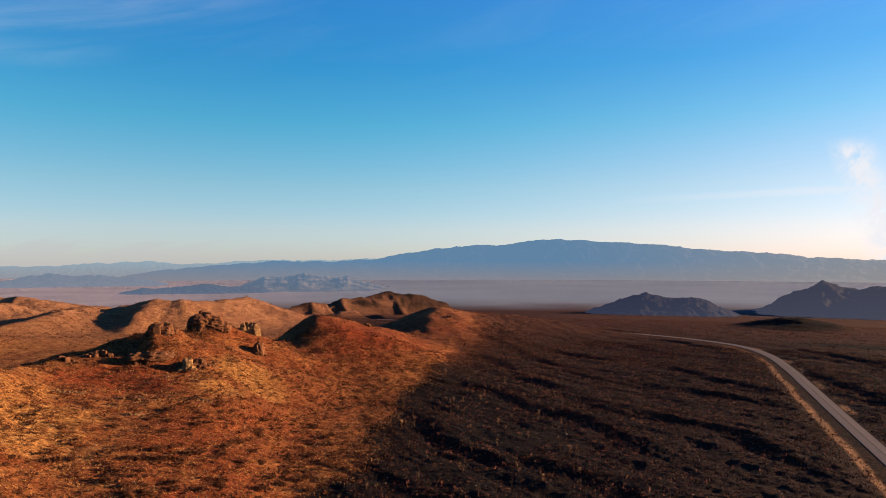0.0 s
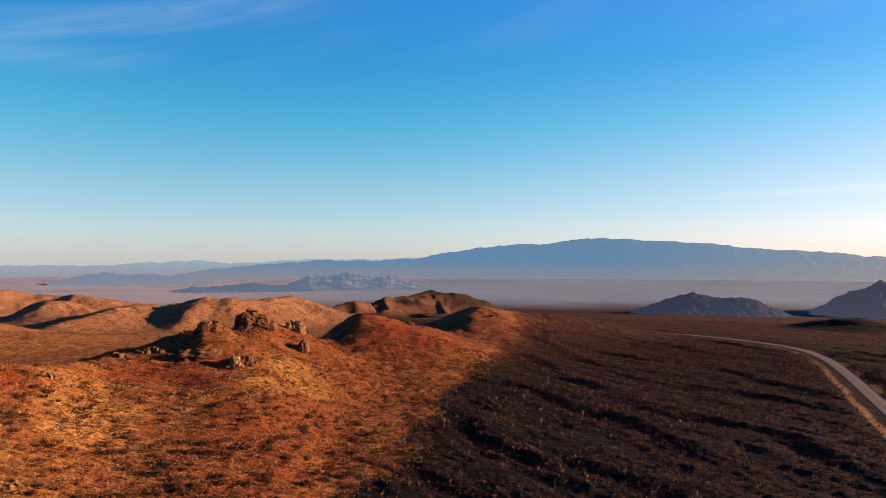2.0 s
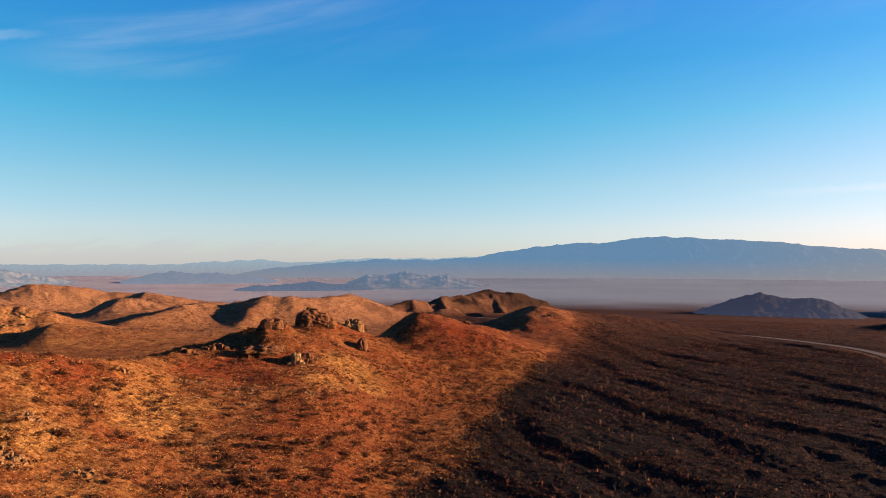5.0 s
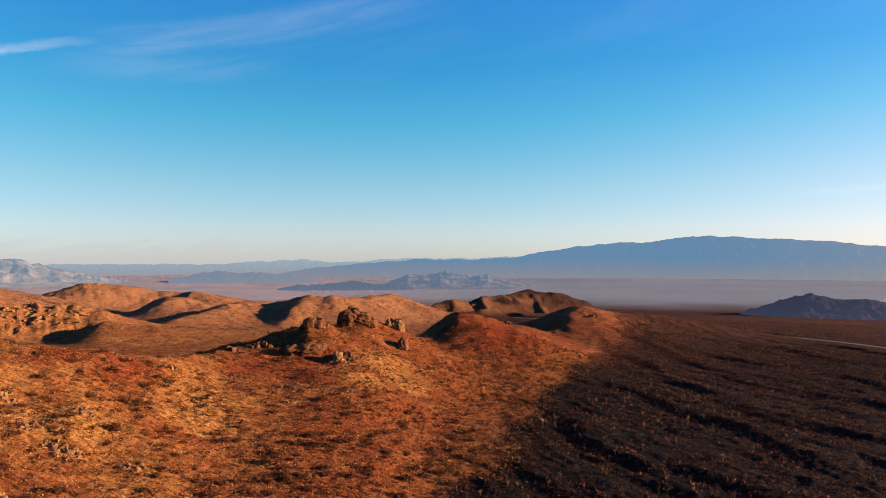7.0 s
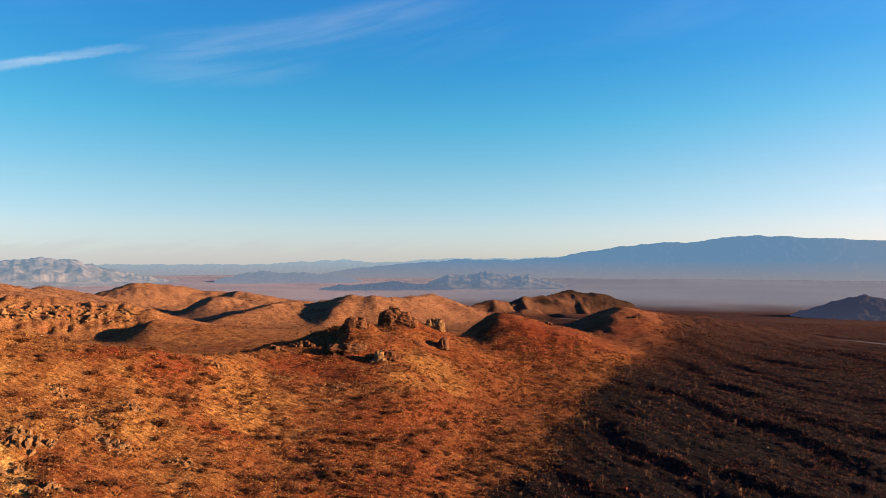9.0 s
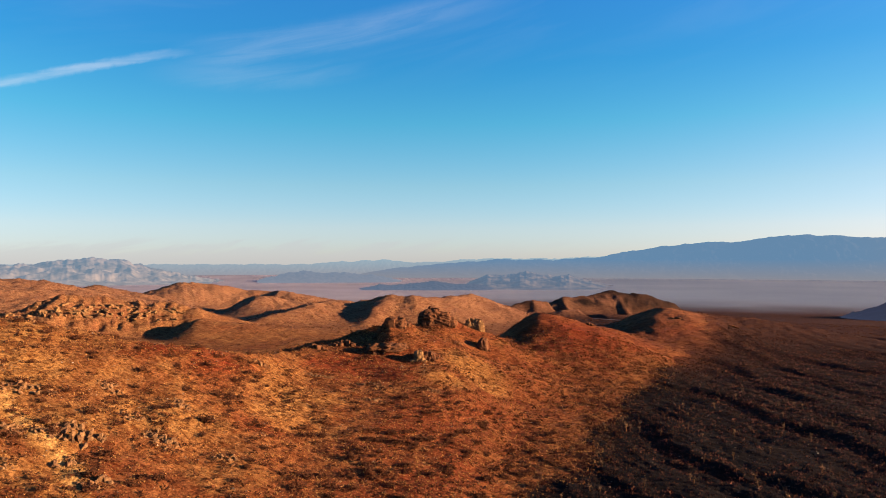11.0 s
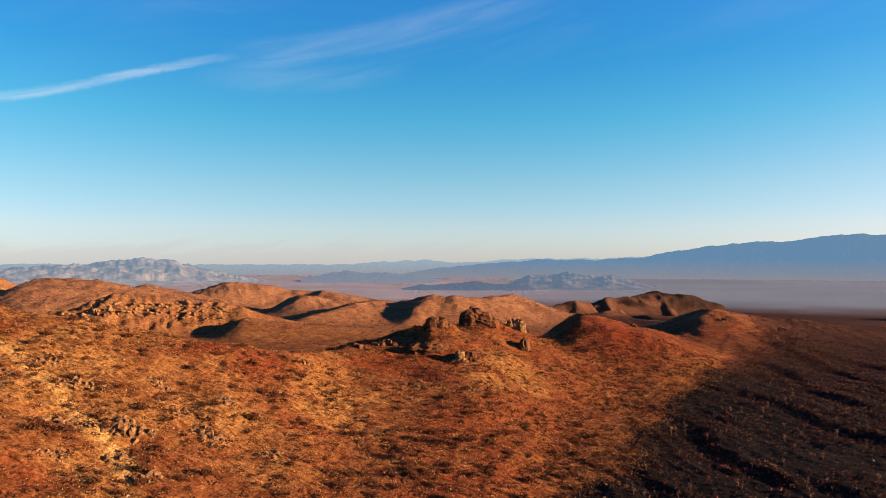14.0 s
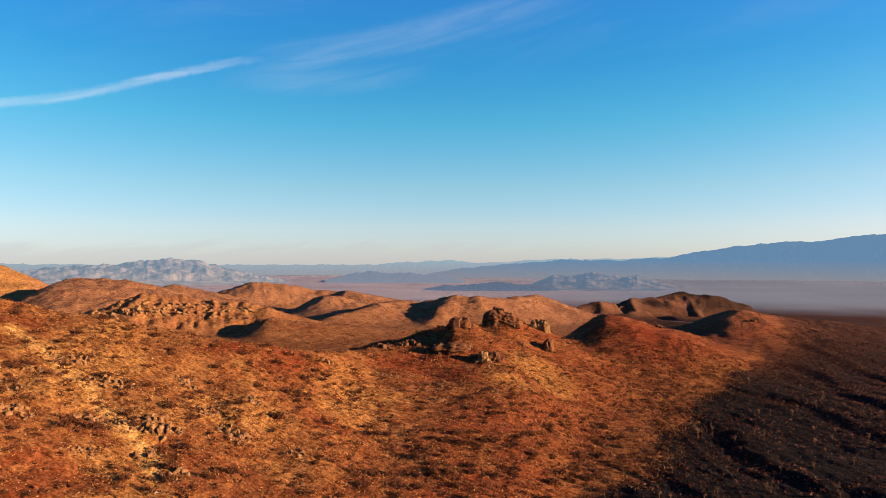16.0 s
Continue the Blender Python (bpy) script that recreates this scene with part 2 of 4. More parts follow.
def land(x, y):
    """The ground's height, and how far it is slope (1) or plain (0)."""
    global X, Y
    X, Y = x, y
    reach, bearing = np.hypot(x, y), np.degrees(np.arctan2(x, y))
    base = plain_height(reach) + 5 * smoothstep(-8, -30, bearing) * smoothstep(230, 330, reach) * smoothstep(1200, 700, reach)
    # the long slope to the left, with its crest
    names = np.array(CREST, float)
    fine = np.arange(-185, 185, 0.25)
    bell = np.exp(-(np.arange(-24, 25) / 7.0) ** 2)
    soften = lambda v: np.convolve(np.pad(v, 24, mode="edge"), bell / bell.sum(), mode="valid")
    rc = np.interp(bearing, fine, soften(np.interp(fine, names[:, 0], names[:, 1])))
    zc = np.interp(bearing, fine, soften(np.interp(fine, names[:, 0], names[:, 2])))
    ux, uy = np.sin(np.radians(bearing)), np.cos(np.radians(bearing))
    wander = 3 * rough(x, y, 60, 3, 5)
    s, sc = slope_side(x, y) + wander, np.maximum(slope_side(rc * ux, rc * uy), 8)
    front = zc * np.sign(s) * (np.abs(s) / sc) ** 1.12
    behind = zc - 0.42 * (reach - rc)
    slope = smin(front, behind, 0.9)
    z = smax(base, slope, 1.2)
    # bosses under the crags
    z = mound(z, -19.4, 281, 28.3, 5, 11, 8, 5, k=0.8)
    z = mound(z, -22.9, 252, 27.2, 5, 18, 13, 7, k=0.6)
    z = ridge(z, ((-21.6, 262, 26.6), (-24.4, 266, 25.2), (-25.6, 268, 23.4), (-27.2, 270, 20.1), (-30, 278, 16.8), (-33.3, 288, 12.1)), 0.8, soft=0.8, k=0.6)
    # knolls at the slope's far end
    z = mound(z, -10.3, 352, 22.9, 16, 34, 40, 11, crest=0.3)
    z = mound(z, -0.6, 452, 21.3, 24, 40, 55, 11.5, crest=0.16)
    z = mound(z, 3.4, 480, 13.6, 60, 60, 50, 12, crest=0.5)
    # hills behind the hollow
    z = mound(z, -38.3, 430, 15.0, 15, 60, 30, 9, crest=0.2)
    z = ridge(z, ((-56, 490, 12), (-51.5, 478, 20), (-48, 480, 28.9), (-44.7, 480, 26), (-41, 475, 22.5), (-38.7, 470, 19.2), (-34, 465, 8)), 0.55)
    cliff = smoothstep(-53, -50, bearing) * smoothstep(-36, -40, bearing) * smoothstep(436, 452, reach) * smoothstep(500, 486, reach)
    z = z + cliff * 6.5 * (ridged(x, y, 13, 4, 95, 0.65) - 0.62)
    z = mound(z, -51.9, 650, 35.6, 32, 62, 60, 14, crest=0.5)
    z = mound(z, -58.2, 800, 49, 60, 42, 80, 22, crest=0.3)
    z = mound(z, -46, 720, 25.6, 22, 46, 40, 11, crest=0.2)
    z = mound(z, -34.0, 650, 17.6, 18, 46, 45, 10, crest=0.3)
    z = mound(z, -32.0, 790, 16.5, 20, 40, 40, 8, crest=0.2)
    z = ridge(z, ((-42.4, 790, 16), (-39.5, 800, 27.4), (-37, 800, 22), (-34.6, 800, 18.6), (-31.7, 800, 13), (-28.5, 790, 4)), 0.35)
    z = ridge(z, ((-36, 450, 4), (-33.1, 490, 11), (-29.7, 545, 15), (-28.2, 575, 17.5), (-27, 572, 15.5), (-26.5, 568, 11)), 0.28, soft=3)
    z = ridge(z, ((-23, 562, 20), (-24.0, 530, 15), (-24.9, 500, 8), (-25.4, 478, 3)), 0.5, soft=3)
    z = ridge(z, ((-26.2, 640, 8), (-24.6, 600, 16.5), (-23, 562, 20.4), (-21.3, 560, 21), (-19, 580, 19.2), (-17.3, 605, 17.4), (-16.2, 620, 18.8),
                  (-15, 610, 13), (-13.5, 600, 7.5)), 0.36)
    z = ridge(z, ((-13.6, 735, -3), (-12.4, 750, 2), (-10.9, 760, 5.6), (-9.9, 765, 4.6), (-9.2, 760, -1)), 0.55, soft=2)
    z = ridge(z, ((-9.4, 800, 1), (-8.6, 805, 8), (-7.6, 815, 8), (-6.2, 830, 10.4), (-4.5, 850, 14), (-3.6, 850, 12.2), (-2.6, 860, 12.9), (-1.6, 862, 8.6), (-0.3, 866, 2), (0.9, 880, -9)), 0.5, soft=2)
    for spur in (((-8.6, 805, 8), (-8.4, 780, -1), (-8.0, 760, -9)), ((-4.5, 850, 14), (-4.0, 825, 3.5), (-3.3, 795, -9)), ((-11, 760, 5.6), (-10.9, 738, -3), (-10.5, 720, -9))):
        z = ridge(z, spur, 0.7, soft=1.5, k=1.0)
    z = ridge(z, ((-14, 690, -2), (-11, 705, -3), (-8, 715, -5), (-4, 722, -6), (1, 725, -9)), 0.2, soft=12)
    z = ridge(z, ((-9.6, 690, -4), (-8.4, 700, 1.5), (-7.4, 705, 1), (-6.6, 700, -5)), 0.45, soft=2)
    z = mound(z, -16.2, 620, 19.4, 9, 14, 14, 5, crest=0.15, k=0.8)
    z = mound(z, 27.3, 620, 4.6, 42, 46, 30, 9, crest=0.35)
    rise = np.clip((z - base) / 12, 0, 1)
    # washes on the plain, gullies and lumps on the slopes
    bend = 14 * rough(x, y, 130, 3, 31)
    down, over = 0.57 * x - 0.82 * y, 0.82 * x + 0.57 * y + bend
    wash = grain(down / 260 + 0.004 * bend, over / 52, 33) + 0.25 * grain(down / 70, over / 20, 34)
    gully = np.exp(-(wash / 0.13) ** 2) + 0.5 * np.exp(-(grain(down / 120 + 7, over / 26, 36) / 0.1) ** 2)
    flat = (1 - rise) * smoothstep(100, 135, reach) * smoothstep(900, 500, reach) * smoothstep(-18, -9, bearing)
    off = wash_offset(x, y) + 1.6 * rough(x, y, 22, 4, 38, 0.6)
    tall = 0.98 * (0.5 + 0.5 * smoothstep(-0.45, 0.3, grain(x / 48, y / 48, 39)))
    cut = smoothstep(-2, 5.5, off) * np.exp(-np.maximum(off - 5.5, 0) / 15) + 0.35 * np.exp(-((off + 9) / 5) ** 2) - 0.22 * np.exp(-((off + 1) / 3) ** 2)
    cut = cut * tall * smoothstep(4, -6, slope_side(x, y))
    z = z + (0.5 * wash - 0.2 * gully + 1.15 * ridged(down / 7, over, 15, 3, 35) + cut + 0.4 * rough(x, y, 9, 4, 37)) * flat
    z = z + rise * (2.6 * (ridged(x, y, 70, 4, 11) - 0.6) + 1.1 * rough(x, y, 16, 4, 12, 0.55)) * smoothstep(60, 140, reach)
    z = z + rise * 4.5 * (ridged(x, y, 60, 4, 19) - 0.6) * smoothstep(480, 620, reach) * smoothstep(1200, 1000, reach)
    z = z + rise * 2.4 * (ridged(x, y, 26, 4, 21, 0.6) - 0.6) * smoothstep(380, 480, reach) * smoothstep(1200, 1000, reach)
    z = z + rise * 4.0 * (ridged(x, y, 34, 4, 23, 0.6) - 0.6) * smoothstep(740, 800, reach) * smoothstep(-14, -10, bearing)
    z = z + 0.3 * rough(x, y, 3.2, 3, 15, 0.6) * flat * smoothstep(420, 300, reach)
    z = z + 0.25 * rough(x, y, 5, 3, 14) * smoothstep(900, 300, reach)
    rd = road_distance(x, y)
    level = plain_height(reach) + 0.2
    z = z + (level - z) * smoothstep(13, 5.0, rd)
    return z, rise, rd


def slope_side(x, y):
    """How far a place lies inside the foot of the long slope, in metres."""
    return -(x + 40 - 11 * smoothstep(240, 150, y)) * 0.978 + (y - 137) * 0.211


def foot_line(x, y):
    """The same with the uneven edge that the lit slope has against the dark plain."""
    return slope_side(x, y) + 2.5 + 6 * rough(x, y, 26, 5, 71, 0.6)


def link_faces(name, co, faces, smooth=True):
    """A mesh object from arrays of corners and quads."""
    me = bpy.data.meshes.new(name)
    faces = np.asarray(faces, np.int32)
    me.vertices.add(len(co))
    me.vertices.foreach_set("co", np.asarray(co, np.float32).ravel())
    n, w = faces.shape
    me.loops.add(n * w)
    me.loops.foreach_set("vertex_index", faces.ravel())
    me.polygons.add(n)
    me.polygons.foreach_set("loop_start", np.arange(0, n * w, w, dtype=np.int32))
    me.polygons.foreach_set("use_smooth", np.full(n, smooth))
    me.update(calc_edges=True)
    me.validate()
    return me


def give(me, name, values):
    me.attributes.new(name, "FLOAT", "POINT").data.foreach_set("value", np.asarray(values, np.float32))


def grid_faces(rows, cols, closed):
    r, c = np.meshgrid(np.arange(rows - 1), np.arange(cols if closed else cols - 1), indexing="ij")
    a, b = r * cols + c, r * cols + (c + 1) % cols
    return np.stack([a, b, b + cols, a + cols], -1).reshape(-1, 4)


# ---- materials ----
def paint(name, rough_value=0.9, metal=0.0):
    m = bpy.data.materials.new(name)
    m.use_nodes = True
    n = m.node_tree.nodes
    b = n["Principled BSDF"]
    b.inputs["Roughness"].default_value, b.inputs["Metallic"].default_value = rough_value, metal
    b.inputs["Specular IOR Level"].default_value = 0.02
    return m, n, m.node_tree.links, b


def noise_node(n, links, vec, scale, detail=4, rough_value=0.6):
    t = n.new("ShaderNodeTexNoise")
    t.inputs["Scale"].default_value, t.inputs["Detail"].default_value, t.inputs["Roughness"].default_value = scale, detail, rough_value
    links.new(vec, t.inputs["Vector"])
    return t.outputs["Fac"]


def steps(n, links, fac, stops):
    r = n.new("ShaderNodeValToRGB")
    e = r.color_ramp.elements
    while len(e) < len(stops):
        e.new(0.5)
    for el, (p, c) in zip(e, stops):
        el.position, el.color = p, (*c, 1)
    links.new(fac, r.inputs[0])
    return r.outputs[0]


def blend(n, links, fac, a, b, mode="MIX"):
    m = n.new("ShaderNodeMix")
    m.data_type, m.blend_type = "RGBA", mode
    for value, k in ((fac, 0), (a, 6), (b, 7)):
        if isinstance(value, (int, float)):
            m.inputs[k].default_value = value
        elif isinstance(value, tuple):
            m.inputs[k].default_value = (*value, 1)
        else:
            links.new(value, m.inputs[k])
    return m.outputs[2]


def ground_paint():
    m, n, l, b = paint("desert_ground", 0.95)
    pos = n.new("ShaderNodeNewGeometry").outputs["Position"]

    def mask(name):
        a = n.new("ShaderNodeAttribute")
        a.attribute_name = name
        return a.outputs["Fac"]
    big, mid, fine = noise_node(n, l, pos, 0.03, 5), noise_node(n, l, pos, 0.14, 6, 0.65), noise_node(n, l, pos, 1.7, 7, 0.7)
    # streaks down the slope put low-sun grass shadows into the colour
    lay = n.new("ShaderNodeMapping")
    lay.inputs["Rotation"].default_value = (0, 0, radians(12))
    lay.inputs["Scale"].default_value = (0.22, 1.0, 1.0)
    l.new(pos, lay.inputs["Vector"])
    shadow_streaks = noise_node(n, l, lay.outputs[0], 0.9, 6, 0.68)
    soil = steps(n, l, mid, ((0.3, (0.084, 0.029, 0.0135)), (0.5, (0.132, 0.047, 0.0195)), (0.68, (0.19, 0.087, 0.032))))
    soil = blend(n, l, mask("grassy"), soil, steps(n, l, mid, ((0.35, (0.125, 0.05, 0.02)), (0.62, (0.222, 0.117, 0.042)))))
    red = blend(n, l, steps(n, l, big, ((0.5, (0, 0, 0)), (0.64, (0.8, 0.8, 0.8)))), soil, (0.12, 0.035, 0.016))
    red = blend(n, l, mask("grassy"), red, blend(n, l, 0.4, soil, red))
    red = blend(n, l, mask("rust"), red, blend(n, l, steps(n, l, mid, ((0.3, (0.35, 0.35, 0.35)), (0.6, (1, 1, 1)))), red, (0.135, 0.031, 0.0135)))
    # farther slopes fade to pale tan, distance haze put into their colour
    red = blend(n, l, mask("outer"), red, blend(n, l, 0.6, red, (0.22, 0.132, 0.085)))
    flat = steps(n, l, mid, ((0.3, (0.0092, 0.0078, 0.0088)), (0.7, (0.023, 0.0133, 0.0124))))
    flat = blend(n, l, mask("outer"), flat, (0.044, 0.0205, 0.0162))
    red = blend(n, l, mask("straw"), red, steps(n, l, shadow_streaks, ((0.3, (0.17, 0.088, 0.027)), (0.6, (0.29, 0.168, 0.058)))))
    red = blend(n, l, mask("strip"), red, (0.36, 0.23, 0.085))
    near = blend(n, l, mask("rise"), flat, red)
    # darken the colour along those painted shadow streaks
    near = blend(n, l, steps(n, l, shadow_streaks, ((0.36, (1, 1, 1)), (0.6, (0, 0, 0)))), near, blend(n, l, 1.0, near, (0.5, 0.38, 0.34), "MULTIPLY"))
    near = blend(n, l, steps(n, l, fine, ((0.38, (1, 1, 1)), (0.56, (0, 0, 0)))), near, blend(n, l, 1.0, near, (0.43, 0.37, 0.35), "MULTIPLY"))
    near = blend(n, l, mask("verge"), near, (0.12, 0.07, 0.04))
    # valley floor tinted blue-grey: distance haze put into the base colour
    hazy_floor = steps(n, l, noise_node(n, l, pos, 0.0016, 5), ((0.35, (0.1, 0.135, 0.19)), (0.65, (0.124, 0.158, 0.212))))
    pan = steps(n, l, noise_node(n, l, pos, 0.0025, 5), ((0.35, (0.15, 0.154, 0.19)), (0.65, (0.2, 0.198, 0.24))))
    hazy_floor = blend(n, l, mask("playa"), hazy_floor, pan)
    col = blend(n, l, mask("valley"), near, hazy_floor)
    # near-black ground: dark soil and rock, with dim light and shade painted in
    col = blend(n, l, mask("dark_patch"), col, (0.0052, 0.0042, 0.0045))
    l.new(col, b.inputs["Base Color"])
    bump = n.new("ShaderNodeBump")
    bump.inputs["Strength"].default_value, bump.inputs["Distance"].default_value = 1.0, 0.65
    l.new(noise_node(n, l, pos, 0.9, 6, 0.7), bump.inputs["Height"])
    swell = n.new("ShaderNodeBump")
    swell.inputs["Strength"].default_value, swell.inputs["Distance"].default_value = 0.8, 1.8
    l.new(noise_node(n, l, pos, 0.13, 5, 0.6), swell.inputs["Height"])
    l.new(swell.outputs[0], bump.inputs["Normal"])
    l.new(bump.outputs[0], b.inputs["Normal"])
    return m


# far land glows with painted distance haze, from foot tone up to glow
def haze_paint(name, low, high, glow, amount, foot=(0.37, 0.375, 0.43), tops=75, size=0.01):
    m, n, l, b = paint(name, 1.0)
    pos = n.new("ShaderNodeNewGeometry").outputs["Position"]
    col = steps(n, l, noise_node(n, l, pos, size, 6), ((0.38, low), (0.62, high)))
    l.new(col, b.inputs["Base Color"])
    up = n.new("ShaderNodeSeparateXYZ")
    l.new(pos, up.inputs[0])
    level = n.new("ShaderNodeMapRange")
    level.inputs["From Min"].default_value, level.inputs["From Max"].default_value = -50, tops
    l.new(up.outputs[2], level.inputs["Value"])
    air_haze = n.new("ShaderNodeAttribute")
    air_haze.attribute_name = "air_haze"
    l.new(blend(n, l, air_haze.outputs["Fac"], steps(n, l, level.outputs[0], ((0.0, foot), (0.9, glow))), (0.48, 0.46, 0.46)), b.inputs["Emission Color"])
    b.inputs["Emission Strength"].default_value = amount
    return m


GROUND = ground_paint()

# ---- ground ----
turns = np.concatenate([np.linspace(-62, 40, 680, endpoint=False), np.linspace(40, 298, 130, endpoint=False)])
reaches = np.concatenate([np.geomspace(0.02, 4, 4, endpoint=False), np.geomspace(4, 90, 46, endpoint=False), np.geomspace(90, 700, 430, endpoint=False), np.geomspace(700, 1750, 130, endpoint=False), np.geomspace(1750, 4950, 50)])
B, R = np.meshgrid(np.radians(turns), reaches)
gx, gy = (R * np.sin(B)).ravel(), (R * np.cos(B)).ravel()
gz, grise, groad = land(gx, gy)
co = np.stack([gx, gy, gz], 1)
me = link_faces("ground", co, grid_faces(len(reaches), len(turns), True)[:, ::-1])
reach = np.hypot(gx, gy)
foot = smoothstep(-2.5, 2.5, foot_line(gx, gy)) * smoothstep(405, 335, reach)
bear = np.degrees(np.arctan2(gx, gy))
# right of the knoll's toe the plain's colour stands in for dimmer light
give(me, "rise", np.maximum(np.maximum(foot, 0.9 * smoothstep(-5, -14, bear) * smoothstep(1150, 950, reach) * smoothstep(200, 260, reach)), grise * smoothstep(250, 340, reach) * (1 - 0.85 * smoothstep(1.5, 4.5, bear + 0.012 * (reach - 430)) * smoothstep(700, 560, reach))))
give(me, "grassy", np.maximum.reduce([smoothstep(-14, -42, bear) * smoothstep(400, 250, reach) * (0.2 + 0.8 * smoothstep(120, 180, reach)), 0.85 * smoothstep(-11, -16, bear) * smoothstep(310, 340, reach), smoothstep(-54, -51, bear) * smoothstep(-37, -40, bear) * smoothstep(430, 445, reach) * smoothstep(510, 490, reach)]))
strip = smooth_line([at(*p) for p in ((-56.5, 196), (-54.4, 183), (-51.8, 165), (-50.3, 154), (-49.3, 148), (-47.7, 138), (-46.9, 129))], 1.5)
apart_by = np.full(gx.shape, 99.0)
close = (reach < 230) & (bear < -42) & (bear > -64)
apart_by[close] = np.min(np.hypot(gx[close][:, None] - strip[None, :, 0], gy[close][:, None] - strip[None, :, 1]), axis=1)
def patches(spots):
    """Soft-edged uneven patches round (x, y, radius) places."""
    near_to = np.zeros(gx.shape)
    for px, py, size in spots:
        near_to = np.maximum(near_to, smoothstep(1.25, 0.35, np.hypot(gx - px, gy - py) / size + 0.55 * rough(gx, gy, 16, 4, 75)))
    return near_to


give(me, "strip", 0.8 * smoothstep(2.2, 0.7, apart_by + 0.9 * rough(gx, gy, 7, 3, 73)))
straw = 0.9 * smoothstep(4.0, 1.5, apart_by + 0.9 * rough(gx, gy, 7, 3, 73))
straw = np.maximum(straw, 0.65 * patches(((-66, 222, 12), (-57, 217, 8), (-68, 204, 9), (-97, 159, 14), (-106, 169, 12), (-88, 147, 12), (-92, 155, 10), (-103, 121, 13), (-112, 100, 8), (-135, 113, 12))))
straw = np.maximum(straw, 0.5 * smoothstep(0.0, 0.35, rough(gx, gy, 18, 4, 74)) * smoothstep(-28, -42, bear) * smoothstep(240, 200, reach) * foot)
straw = np.maximum(straw, 0.8 * smoothstep(-54, -56, bear) * smoothstep(600, 700, reach) * smoothstep(1000, 900, reach))
give(me, "rust", np.maximum(patches(((-112, 162, 16), (-104, 168, 14), (-116, 151, 12), (-95, 207, 15), (-86, 197, 12), (-101, 194, 12), (-40, 312, 26), (-128, 150, 12), (-83, 150, 8))), 0.5 * smoothstep(0.1, 0.45, rough(gx, gy, 40, 4, 79)) * foot))
straw = np.maximum(straw, 0.15 * smoothstep(-1, 3, foot_line(gx, gy)) * smoothstep(20, 6, foot_line(gx, gy)) * foot)
give(me, "straw", straw)
ridge_rock_shade = 0.85 * smoothstep(-8.5, -5, bear + 0.06 * (reach - 850) + 3.5 * rough(gx, gy, 24, 4, 77)) * smoothstep(740, 800, reach) * smoothstep(1000, 930, reach) * grise
# the ridge's shaded side is painted in along with its dark rock
ridge_rock_shade = np.maximum(ridge_rock_shade, smoothstep(-15.5, -13, bear) * smoothstep(725, 745, reach) * smoothstep(1000, 930, reach) * grise * np.clip(0.5 + 1.1 * rough(gx, gy, 26, 4, 97), 0.1, 0.95))
give(me, "playa", smoothstep(-4, -26, np.degrees(np.arctan2(gx, gy))))
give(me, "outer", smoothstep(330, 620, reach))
order = np.argsort(road_line[:, 1])
west = gx < np.interp(gy, road_line[order, 1], road_line[order, 0])
berm = smoothstep(1.9, 0.6, np.abs(groad - 6.2 - 1.5 * grain(gx / 24, gy / 24, 91)))
give(me, "verge", berm * np.where(west, smoothstep(-0.9, -0.35, grain(gx / 14, gy / 14, 92)), smoothstep(0.0, 0.3, grain(gx / 16, gy / 16, 92))) * smoothstep(470, 400, reach))
# dark soil near the slope's foot, with the plain's dimmer light put into it
dim_dark_soil = 0.95 * smoothstep(-115, -22, slope_side(gx, gy) + 8 * rough(gx, gy, 25, 3, 88)) * (1 - foot) * smoothstep(340, 260, reach)
# farther plain darkened away from the sun's side, its light put into colour
dim_dark_soil = np.maximum(dim_dark_soil, 0.5 * smoothstep(13, -2, bear) * smoothstep(-12, -7, bear) * smoothstep(300, 420, reach) * smoothstep(1500, 1200, reach) * (1 - np.clip(2 * grise, 0, 1)))
give(me, "dark_patch", np.maximum(np.maximum(ridge_rock_shade, dim_dark_soil), smoothstep(1.0, 0.5, np.hypot((bear - 27.3) / 5.0, (reach - 615) / 45)) + smoothstep(1.0, 0.6, np.hypot((bear - 32.5) / 7.0, (reach - 470) / 20))))
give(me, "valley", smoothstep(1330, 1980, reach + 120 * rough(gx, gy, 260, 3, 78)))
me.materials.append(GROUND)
ground = tagged(new("ground", me), "orange desert ground of slopes, knolls and a dark gravel plain", "desert ground", kind="structure")

# ---- road ----
m, n, l, b = paint("old_asphalt", 0.85)
pos = n.new("ShaderNodeNewGeometry").outputs["Position"]
l.new(steps(n, l, noise_node(n, l, pos, 0.5, 6), ((0.3, (0.068, 0.06, 0.062)), (0.7, (0.085, 0.076, 0.077)))), b.inputs["Base Color"])
ASPHALT = m
way = np.gradient(road_line, axis=0)
way /= np.linalg.norm(way, axis=1)[:, None]
offs, ups = (-1.15, -0.95, 1.6, 4.1, 4.3), (-0.15, 0.1, 0.16, 0.1, -0.15)
rows = []
for o, up in zip(offs, ups):
    p = road_line + o * np.stack([way[:, 1], -way[:, 0]], 1)
    rows.append(np.column_stack([p, plain_height(np.hypot(*road_line.T)) + 0.2 + up]))
co = np.stack(rows, 1).reshape(-1, 3)
me = link_faces("road", co, grid_faces(len(road_line), 5, False), smooth=False)
me.materials.append(ASPHALT)
road = tagged(new("road", me), "grey two-lane asphalt road curving over the plain", "road", kind="structure")


